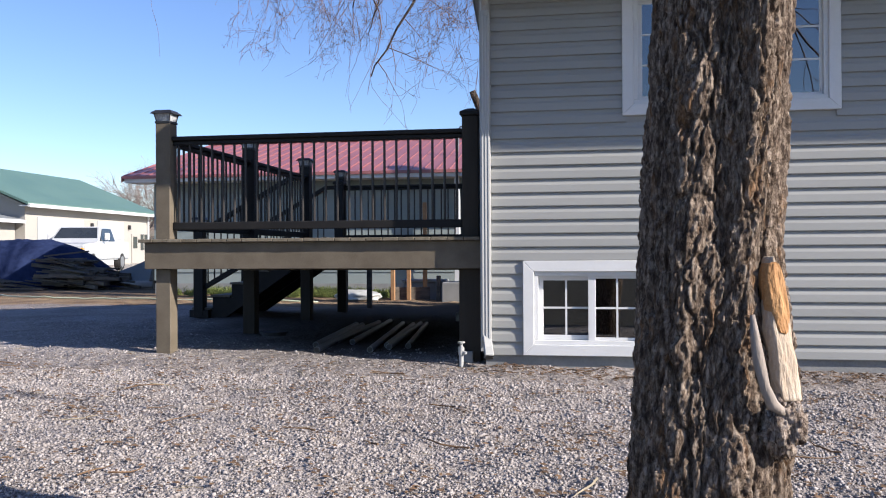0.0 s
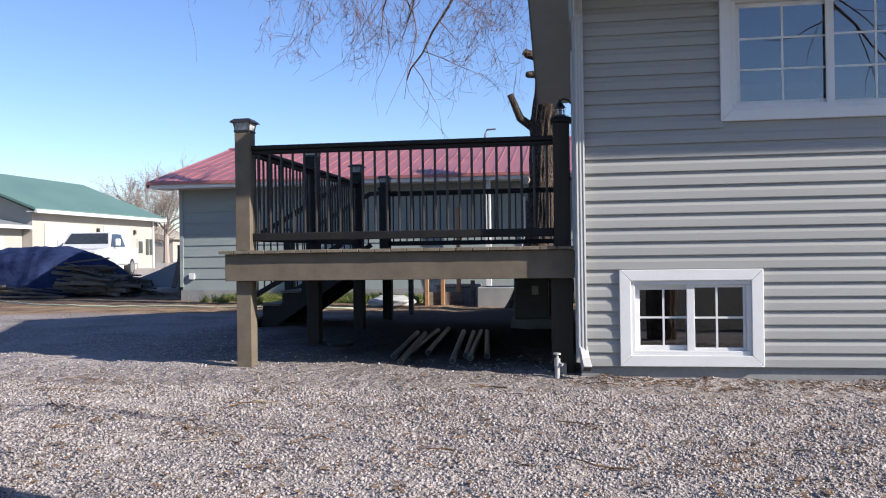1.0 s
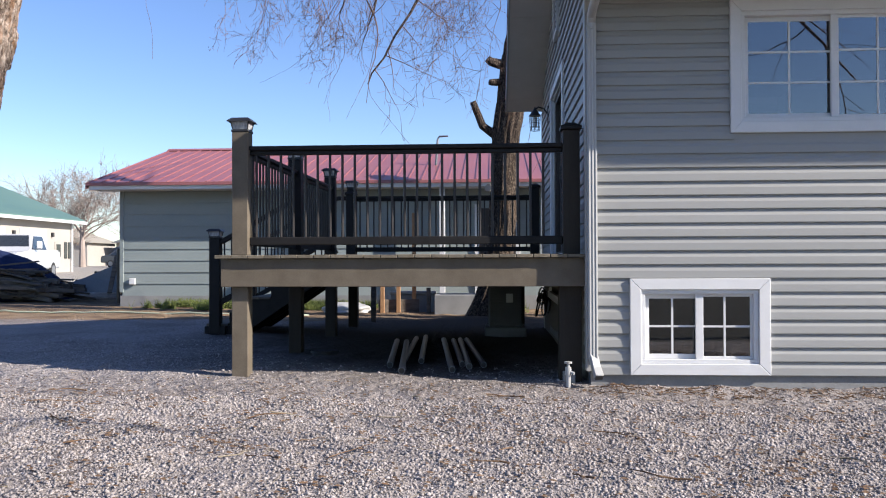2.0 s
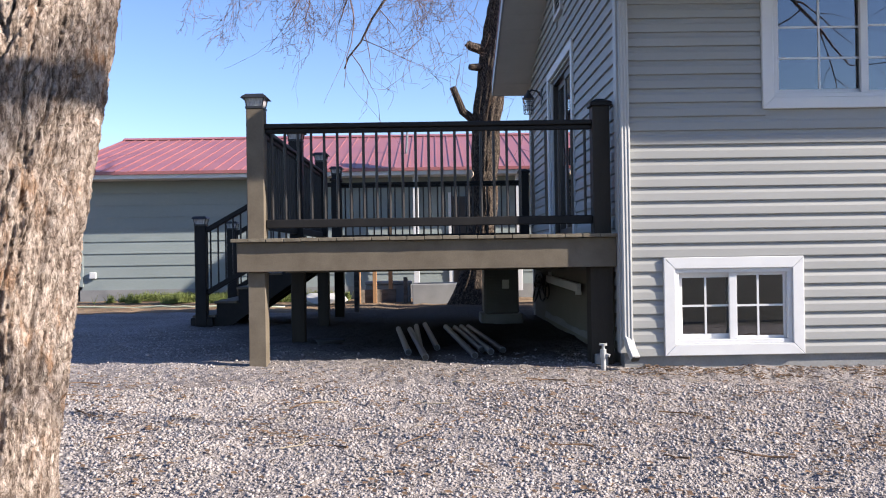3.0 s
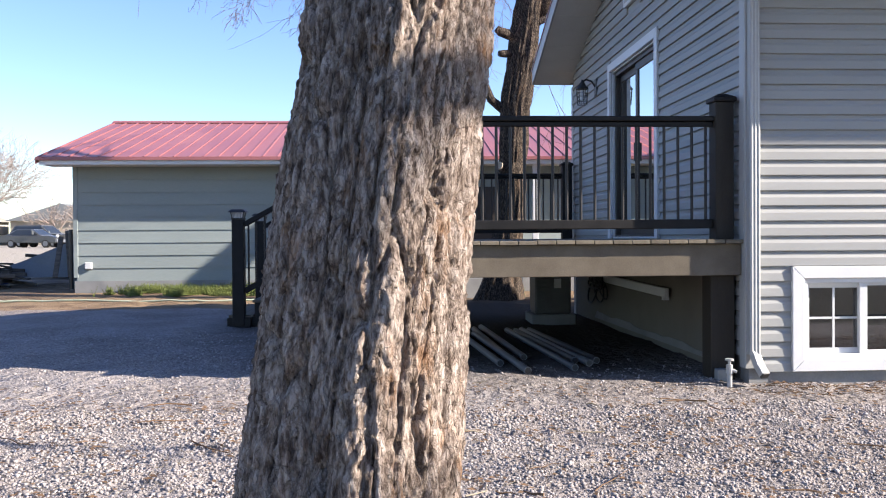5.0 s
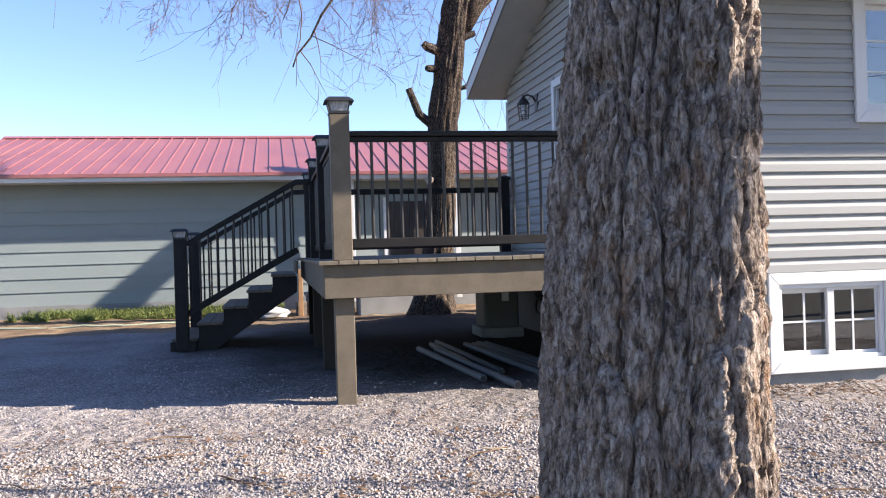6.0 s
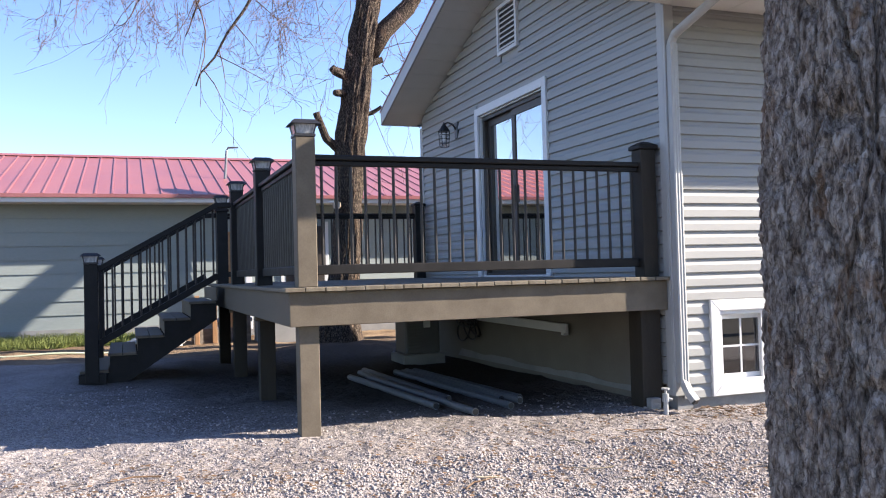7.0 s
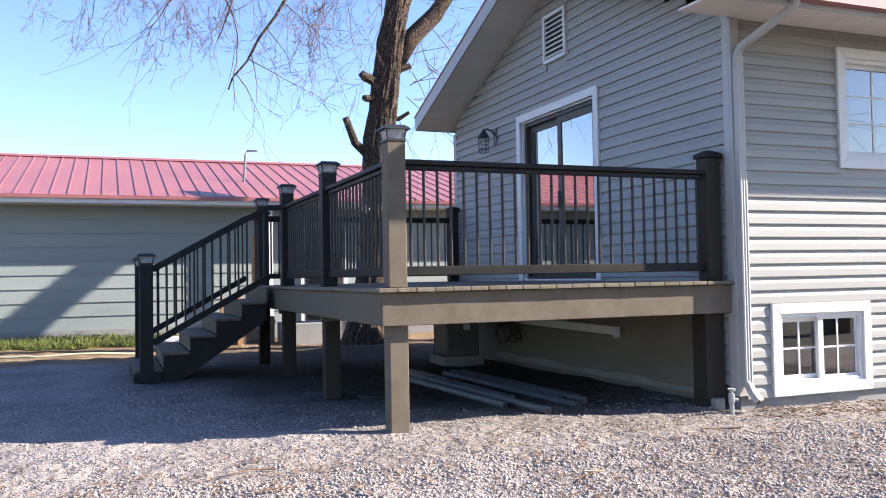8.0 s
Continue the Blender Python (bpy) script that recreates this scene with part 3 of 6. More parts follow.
def rect_frame(u0, u1, z0, z1, t, o0, o1, place):
    bm = bmesh.new()

    def slab(a, b, c, d):
        p, q = place(a, o0, c), place(b, o1, d)
        box(min(p[0], q[0]), min(p[1], q[1]), min(p[2], q[2]), max(p[0], q[0]), max(p[1], q[1]), max(p[2], q[2]), 0.003, bm)
    slab(u0, u1, z0, z0 + t)
    slab(u0, u1, z1 - t, z1)
    slab(u0, u0 + t, z0 + t, z1 - t)
    slab(u1 - t, u1, z0 + t, z1 - t)
    return bm


def slider_window(name, w, cols, rows, label, at_front):
    """A two-sash sliding window with grilles."""
    place = at_front
    win = thing(name, place(w[0], 0, w[2]), label, "window", kind="structure")
    trim_frame(*w, TRIM, place, win)
    u0, u1, z0, z1 = inner(w)
    part("window_frame", rect_frame(u0, u1, z0, z1, 0.035, -0.09, 0.012, place), M_WHITE, win)
    u0, u1, z0, z1 = u0 + 0.035, u1 - 0.035, z0 + 0.035, z1 - 0.035
    mid = (u0 + u1) / 2
    for a, b, o, t in ((u0, mid + 0.02, -0.045, 0.04), (mid - 0.02, u1, -0.02, 0.024)):
        sash = part("sash", rect_frame(a, b, z0, z1, t, o - 0.022, o, place), M_WHITE, win)
        a, b, c, d = a + t, b - t, z0 + t, z1 - t
        bm = bmesh.new()
        for k in range(1, cols):
            u = a + (b - a) * k / cols
            p, q = place(u - 0.008, o - 0.004, c), place(u + 0.008, o + 0.002, d)
            box(min(p[0], q[0]), min(p[1], q[1]), c, max(p[0], q[0]), max(p[1], q[1]), d, 0, bm)
        for k in range(1, rows):
            z = c + (d - c) * k / rows
            p, q = place(a, o - 0.004, z), place(b, o + 0.001, z)
            box(min(p[0], q[0]), min(p[1], q[1]), z - 0.008, max(p[0], q[0]), max(p[1], q[1]), z + 0.008, 0, bm)
        part("grille", bm, M_WHITE, sash)
        bm = bmesh.new()
        p, q = place(a, o - 0.0065, c), place(b, o - 0.0045, d)
        box(min(p[0], q[0]), min(p[1], q[1]), c, max(p[0], q[0]), max(p[1], q[1]), d, 0, bm)
        pane = part("pane", bm, M_GLASS, sash)
        pane.visible_shadow = False
    p, q = place(mid - 0.028, -0.018, z0), place(mid + 0.034, -0.004, z1)
    part("meeting_stile", box(p[0], min(p[1], q[1]), z0, q[0], max(p[1], q[1]), z1, 0.003), M_WHITE, win)
    return win


def on_front(u, out, z):
    return (u, HY - out - 0.004, z)


def on_gable(u, out, z):
    return (HX - out - 0.004, u, z)


slider_window("window_1", BW, 2, 2, "white two-pane basement sliding window with grilles", on_front)
slider_window("window_2", UW, 2, 3, "wide white sliding window with grilles reflecting blue sky", on_front)


def patio_door():
    d = thing("door_1", (HX, DOOR[0], DOOR[2]), "dark brown sliding patio door in wide white trim", "door", kind="structure")
    trim_frame(*DOOR, 0.095, on_gable, d, sides=3)
    u0, u1, z0, z1 = DOOR[0] + 0.095, DOOR[1] - 0.095, DOOR[2], DOOR[3] - 0.095
    part("jamb", rect_frame(u0, u1, z0, z1, 0.02, -0.13, 0.0, on_gable), M_WHITE, d, "white door jamb")
    part("door_frame", rect_frame(u0 + 0.02, u1 - 0.02, z0, z1 - 0.02, 0.045, -0.12, -0.03, on_gable), M_BROWN, d)
    mid = (u0 + u1) / 2
    for a, b, o in ((u0 + 0.06, mid + 0.05, -0.05), (mid - 0.05, u1 - 0.06, -0.085)):
        leaf = part("door_panel", rect_frame(a, b, z0 + 0.045, z1 - 0.06, 0.085, o - 0.03, o, on_gable), M_BROWN, d)
        p, q = on_gable(a + 0.085, o - 0.018, z0 + 0.13), on_gable(b - 0.085, o - 0.012, z1 - 0.145)
        pane = part("pane", box(q[0], p[1], p[2], p[0], q[1], q[2]) if q[0] < p[0] else box(p[0], p[1], p[2], q[0], q[1], q[2]), M_DOORGLASS, leaf)
        pane.visible_shadow = False
        x, y, z = on_gable((a if o < -0.06 else b) + (0.042 if o < -0.06 else -0.042), o + 0.02, z0 + 0.95)
        part("handle", box(x - 0.012, y - 0.012, z - 0.1, x + 0.012, y + 0.012, z + 0.1, 0.005), M_BLACK, leaf, "black pull handle")


patio_door()


def gable_vent():
    y0, y1, z0, z1 = 9.561, 10.084, 3.815, 4.392
    v = thing("gable_vent", (HX, 9.82, z0), "white louvred attic vent in the gable", "vent", kind="structure")
    part("frame", rect_frame(y0, y1, z0, z1, 0.045, 0.0, 0.045, on_gable), M_WHITE, v)
    part("backing", box(HX - 0.024, y0 + 0.04, z0 + 0.04, HX - 0.019, y1 - 0.04, z1 - 0.04), M_DARK, v)
    n = 8
    for k in range(n):
        z = z0 + 0.06 + (z1 - z0 - 0.11) * k / n
        bm = prism([(HX - 0.047, z), (HX - 0.044, z - 0.003), (HX - 0.030, z + 0.022), (HX - 0.033, z + 0.025)], "y", y0 + 0.045, y1 - 0.045)
        part("slat", bm, M_WHITE, v)


gable_vent()


def wall_lantern(y, z):
    o = thing("wall_lantern", (HX, y, z), "black outdoor wall lantern with a caged shade", "lamp")
    x = HX - 0.004
    part("back_plate", box(x - 0.024, y - 0.055, z - 0.02, x - 0.002, y + 0.055, z + 0.20, 0.008), M_BLACK, o)
    bm = sweep([(x - 0.02, y, z + 0.10), (x - 0.07, y, z + 0.17), (x - 0.14, y, z + 0.19), (x - 0.19, y, z + 0.16)], [0.012] * 4, 8)
    part("arm", bm, M_BLACK, o)
    cx = x - 0.19
    bm = rod((cx, y, z + 0.07), (cx, y, z + 0.16), 0.085, 0.02, 12)
    rod((cx, y, z + 0.16), (cx, y, z + 0.19), 0.02, 0.008, 8, bm)
    part("hood", bm, M_BLACK, o)
    cage = bmesh.new()
    for k in range(8):
        a = k * math.pi / 4
        rod((cx + 0.078 * math.cos(a), y + 0.078 * math.sin(a), z + 0.075), (cx + 0.062 * math.cos(a), y + 0.062 * math.sin(a), z - 0.13), 0.004, None, 5, cage)
    for q in (0.07, 0.02, -0.03, -0.08, -0.13):
        r = 0.078 - (0.075 - q) * 0.075
        ring = [(cx + r * math.cos(a * math.pi / 8), y + r * math.sin(a * math.pi / 8), z + q) for a in range(17)]
        sweep(ring, [0.004] * 17, 5, cage)
    part("cage", cage, M_BLACK, o)
    part("globe", rod((cx, y, z - 0.08), (cx, y, z + 0.05), 0.028, 0.034, 14), M_LENS, o, "clear glass globe")


wall_lantern(11.5, 3.10)

# ---------------------------------------------------------------- deck
DZ, DL, DR, DF, DB = 1.25, -3.995, -0.905, 6.90, 12.90
deck = thing("deck", ((DL + DR) / 2, DF, 0.26), "raised wooden deck stained brown-grey, with board ends showing", "deck")
for nm, b in (("fascia", (DL + 0.04, 6.95, 0.982, DR, 6.988, 1.219)), ("fascia", (DL + 0.04, 6.989, 0.982, DL + 0.078, DB - 0.04, 1.219)), ("fascia", (DL + 0.079, DB - 0.078, 0.982, DR, DB - 0.04, 1.214)),
              ("ledger", (HX - 0.045, 6.99, 1.02, HX - 0.003, DB - 0.08, 1.214)), ("beam", (DL + 0.08, 8.93, 0.93, HX - 0.05, 9.02, 1.018)), ("beam", (DL + 0.08, 11.0, 0.93, HX - 0.05, 11.09, 1.018))):
    part(nm, box(*b, 0.004), M_DECK, deck)
for k in range(14):
    y = 7.35 + k * 0.4064
    part("joist", box(DL + 0.08, y, 1.022, HX - 0.047, y + 0.038, 1.213, 0.002), M_DECK, deck)
# lower posts
LOW = [(-3.811, 7.087), (-3.80, 9.05), (-3.80, 11.05), (-3.79, 12.78), (-1.012, 7.13), (-1.25, 12.78)]
for k, (x, y) in enumerate(LOW):
    h = 0.092 if k == 4 else 0.07
    z = float(g(x, y)) - 0.06
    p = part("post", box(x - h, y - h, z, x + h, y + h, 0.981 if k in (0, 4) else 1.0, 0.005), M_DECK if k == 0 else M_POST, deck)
    if k == 4:
        part("post_block", box(x - 0.07, y - 0.16, z, x + 0.03, y - 0.094, 0.275, 0.006), M_CONCRETE, deck, "pale concrete footing block")
# deck boards lie along the depth of the deck, with ends at the front
nb = 22
bw = (DR - DL) / nb
rs = random.Random(2)
board = [shared(box(-bw / 2 + 0.003, 0, -0.029, bw / 2 - 0.003, DB - DF - 0.02 * k, 0, 0.003), M_BOARD, "deck_board") for k in range(3)]
for k in range(nb):
    piece("deck_board", board[rs.randrange(3)], deck, (DL + bw * (k + 0.5), DF + rs.uniform(-0.002, 0.002), DZ + rs.uniform(-0.0015, 0.0015)))


def post_cap(x, y, z, parent, solar):
    """A post cap: with a lantern under a flared hood, or plain."""
    if not solar:
        cap = part("cap", box(x - 0.088, y - 0.088, z, x + 0.088, y + 0.088, z + 0.035, 0.006), M_RAIL, parent)
        bm = bmesh.new()
        bmesh.ops.create_cone(bm, cap_ends=True, segments=4, radius1=0.118, radius2=0.04, depth=0.03, matrix=pose(x, y, z + 0.05, 0, 0, 45))
        part("cap_top", bm, M_RAIL, cap)
        return
    cap = part("cap", box(x - 0.075, y - 0.075, z, x + 0.075, y + 0.075, z + 0.022, 0.004), M_BLACK, parent, "solar post lantern with black hood")
    bm = bmesh.new()
    bmesh.ops.create_cone(bm, cap_ends=True, segments=4, radius1=0.088, radius2=0.108, depth=0.068, matrix=pose(x, y, z + 0.056, 0, 0, 45))
    part("lens", bm, M_CAPLENS, cap, "clear ribbed lens")
    for a in range(4):
        s = pose(x, y, z, 0, 0, 45 + 90 * a)
        p, q = s @ Vector((0.089, 0, 0.022)), s @ Vector((0.110, 0, 0.091))
        part("corner_bar", rod(p, q, 0.006, None, 5), M_BLACK, cap)
    bm = bmesh.new()
    bmesh.ops.create_cone(bm, cap_ends=True, segments=4, radius1=0.15, radius2=0.126, depth=0.02, matrix=pose(x, y, z + 0.098, 0, 0, 45))
    bmesh.ops.create_cone(bm, cap_ends=True, segments=4, radius1=0.122, radius2=0.1, depth=0.014, matrix=pose(x, y, z + 0.115, 0, 0, 45))
    part("hood", bm, M_BLACK, cap)


def newel(x, y, z0, z1, parent, solar=True, mat=None):
    p = part("newel_post", box(x - 0.07, y - 0.07, z0, x + 0.07, y + 0.07, z1, 0.006), mat or M_RAIL, parent)
    post_cap(x, y, z1, p, solar)
    return p


railing = thing("deck_railing", (-2.4, 7.06, DZ), "dark railing with slim bronze balusters and solar-capped posts", "railing")
PX, PR = -3.811, -1.001
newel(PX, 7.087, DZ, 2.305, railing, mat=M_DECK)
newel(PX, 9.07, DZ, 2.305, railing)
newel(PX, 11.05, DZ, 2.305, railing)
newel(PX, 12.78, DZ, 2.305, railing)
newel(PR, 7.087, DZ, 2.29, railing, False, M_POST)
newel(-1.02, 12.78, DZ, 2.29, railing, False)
BALS = {}


def run(a, b, zt=2.185, zb=1.335, rise=0.0):
    """One bay of railing between two posts: rails and balusters."""
    a, b = Vector((*a, 0)), Vector((*b, 0))
    d = (b - a).normalized()
    a, b = a + d * 0.071, b - d * 0.071
    L = (b - a).length
    for nm, z, w, h in (("top_rail", zt - 0.019, 0.09, 0.038), ("sub_rail", zt - 0.058, 0.04, 0.038), ("bottom_rail", zb + 0.035, 0.045, 0.07)):
        part(nm, beam(a + Vector((0, 0, z)), b + Vector((0, 0, z)), w, h, 0.006), M_RAIL, railing)
    n = int(L / 0.1055)
    key = (round(zt - zb, 3))
    if key not in BALS:
        BALS[key] = shared(rod((0, 0, 0), (0, 0, zt - zb - 0.14), 0.0115, None, 8), M_BAL, "baluster")
    for k in range(n):
        p = a + d * (L * (k + 0.5) / n)
        piece("baluster", BALS[key], railing, (p.x, p.y, zb + 0.068))


run((PX, 7.087), (PR, 7.087))
run((PX, 7.087), (PX, 9.07))
run((PX, 9.07), (PX, 11.05))
run((PX, 12.78), (-1.02, 12.78))
part("rail_stub", box(PX - 0.02, 11.12, 1.33, PX + 0.02, 11.2, 1.41, 0.004), M_RAIL, railing)

# stairs on the outer side of the deck
SY0, SY1 = 11.06, 12.70
stairs = thing("deck_stairs", (-5.2, 11.9, 0.27), "dark wooden deck stairs with a sloping railing", "stairs")
NR, SX, RUN = 6, -4.05, 0.283
GZ = 0.19
RISE = (DZ - GZ) / NR
for y in (SY0, (SY0 + SY1) / 2, SY1 - 0.04):
    pts = [(SX, DZ - 0.03)]
    for k in range(1, NR):
        z = DZ - k * RISE - 0.03
        pts += [(SX - (k - 1) * RUN, z), (SX - k * RUN, z)]
    pts = [(SX, DZ - RISE - 0.03)] + pts[2:] + [(SX - (NR - 1) * RUN, GZ - 0.03), (SX - (NR - 2.3) * RUN, GZ - 0.03), (SX, DZ - 2.2 * RISE)]
    part("stringer", prism(pts, "y", y, y + 0.04), M_RAIL, stairs)
for k in range(1, NR):
    z = DZ - k * RISE
    for j in range(2):
        part("tread", box(SX - k * RUN - 0.02 + j * 0.148, SY0 - 0.03, z - 0.03, SX - k * RUN + 0.122 + j * 0.148, SY1 + 0.03, z, 0.004), M_DECK, stairs)
    part("riser", box(SX - (k - 1) * RUN - 0.002, SY0 + 0.02, z + 0.001, SX - (k - 1) * RUN + 0.016, SY1 - 0.02, z + RISE - 0.03, 0.002), M_DECK, stairs)
part("kick_board", box(SX - 5 * RUN - 0.03, SY0 - 0.08, 0.22, SX - 5 * RUN + 0.25, SY1 + 0.05, 0.335, 0.005), M_RAIL, stairs)
NX = SX - 5 * RUN + 0.105
for y in (SY0 - 0.02, SY1 + 0.02):
    newel(NX, y, 0.24, 1.51, stairs)
    lo, hi = Vector((NX + 0.07, y, 1.453)), Vector((-4.03, y, 2.155))
    part("hand_rail", beam(hi - Vector((0.012, 0, 0.004)), (PX - 0.07, y, 2.155), 0.085, 0.06, 0.006), M_RAIL, stairs)
    part("hand_rail", beam(lo, hi, 0.085, 0.06, 0.006), M_RAIL, stairs)
    lo2, hi2 = lo - Vector((0, 0, 0.80)), hi - Vector((0, 0, 0.80))
    part("bottom_rail", beam(lo2, hi2, 0.05, 0.07, 0.005), M_RAIL, stairs)
    n = 13
    me = shared(rod((0, 0, 0), (0, 0, 0.76), 0.0115, None, 8), M_BAL, "baluster")
    for k in range(n):
        p = lo2.lerp(hi2, (k + 0.5) / n)
        piece("baluster", me, stairs, (p.x, p.y, p.z + 0.02))
newel(PX, SY1, DZ, 2.2, stairs, False)

# ---------------------------------------------------------------- under the deck
def conduit(a, b, r=0.03):
    a, b = Vector(a), Vector(b)
    o = part("conduit_pipe", rod(a, b, r, None, 14), M_PIPE, None)
    tagged(o, "long grey conduit pipe lying on the gravel", "pipe", "pipes under the deck")
    d = (a - b).normalized()
    # the pipe is solid: a black disc paints the shade of its hollow
    part("end_disc", rod(a - d * 0.002, a + d * 0.003, r * 0.82, None, 12), M_BLACK, o, "black disc standing in for the shaded hollow")
    return o


for (x, y), (u, v) in (((-2.62, 7.77), (-2.80, 9.95)), ((-2.46, 7.31), (-2.66, 9.7)), ((-2.52, 8.1), (-2.60, 10.3)), ((-2.36, 8.17), (-2.50, 10.5)),
                        ((-2.03, 7.58), (-2.25, 10.1)), ((-1.95, 7.95), (-2.14, 10.2)), ((-1.88, 7.72), (-2.06, 10.3)), ((-1.75, 8.0), (-1.98, 10.25))):
    conduit((x, y, float(g(x, y)) + 0.03), (u, v, float(g(u, v)) + 0.03))


def heat_pump():
    o = thing("air_conditioner", (-1.49, 11.57, 0.2), "grey outdoor air-conditioning unit on a concrete pad", "air conditioner")
    x0, x1, y0, y1, z = -1.72, -1.26, 11.35, 11.8, 0.30
    part("pad", box(x0 - 0.05, y0 - 0.05, 0.12, x1 + 0.05, y1 + 0.05, z, 0.012), M_CONCRETE, o, "concrete pad")
    part("cabinet", box(x0, y0, z, x1, y1, z + 0.62, 0.02), M_UNIT, o)
    for k in range(14):
        part("louvre", box(x0 + 0.03, y0 - 0.008, z + 0.06 + k * 0.038, x0 + 0.21, y0 + 0.004, z + 0.078 + k * 0.038, 0.002), M_UNIT, o)
    part("label_plate", box(x0 + 0.24, y0 - 0.006, z + 0.33, x0 + 0.33, y0 + 0.001, z + 0.45, 0.002), M_WHITE, o, "pale rating plate")
    bm = rod((x0 + 0.22, y0 + 0.22, z + 0.62), (x0 + 0.22, y0 + 0.22, z + 0.65), 0.19, 0.17, 20)
    part("fan_guard", bm, M_BLACK, o)


heat_pump()
o = part("drain_board", beam((HX - 0.05, 8.6, 0.742), (HX - 0.05, 10.95, 0.766), 0.04, 0.088, 0.005), M_WHITE, None)
tagged(o, "white board fixed along the wall beneath the deck", "board")
part("bracket", box(HX - 0.078, 8.62, 0.672, HX - 0.022, 8.67, 0.705), M_WHITE, o)
part("bracket", box(HX - 0.068, 10.7, 0.80, HX - 0.03, 10.74, 0.86), M_WHITE, o)

def plastic_cover(x, y):
    z = float(g(x, y))
    o = part("plastic_cover", rod((x, y, z - 0.02), (x, y, z + 0.035), 0.14, 0.125, 20), M_TYRE, None)
    tagged(o, "low black plastic cover lying on the gravel", "cover")
    part("rim", rod((x, y, z + 0.03), (x, y, z + 0.05), 0.15, 0.145, 20), M_TYRE, o)


plastic_cover(-3.45, 8.85)


def cable_coil():
    """Loops of black cable hung beneath the deck by the wall."""
    o = thing("cable_coil", (-1.02, 11.1, 0.6), "loops of black cable hanging under the deck", "cable")
    rs = random.Random(8)
    for k in range(7):
        w, h, z = rs.uniform(0.10, 0.2), rs.uniform(0.05, 0.14), rs.uniform(0.72, 0.9)
        P = []
        for j in range(25):
            a = 2 * math.pi * j / 24
            P.append((-1.02 + 0.02 * k - 0.05 + 0.03 * math.sin(a), 11.0 + w * 1.6 * math.cos(a), z - h + h * math.sin(a + 0.2 * k)))
        part("loop", sweep(P, [0.011] * 25, 6), M_BLACK, o)


cable_coil()

# standpipe at the corner
def standpipe(x, y):
    z = float(g(x, y))
    o = thing("yard_tap", (x, y, z), "pale standpipe tap rising from the gravel by the corner", "tap")
    part("pipe", rod((x, y, z - 0.05), (x, y, z + 0.15), 0.019, None, 12), M_TRIMGREY, o)
    bm = rod((x, y, z + 0.10), (x, y, z + 0.165), 0.027, 0.024, 12)
    rod((x, y, z + 0.13), (x + 0.045, y - 0.025, z + 0.115), 0.014, 0.012, 10, bm)
    rod((x, y, z + 0.165), (x, y, z + 0.20), 0.012, None, 8, bm)
    part("valve", bm, M_TRIMGREY, o)
    part("hand_wheel", rod((x, y, z + 0.195), (x, y, z + 0.208), 0.031, None, 12), M_TRIMGREY, o)


standpipe(-1.055, 6.807)


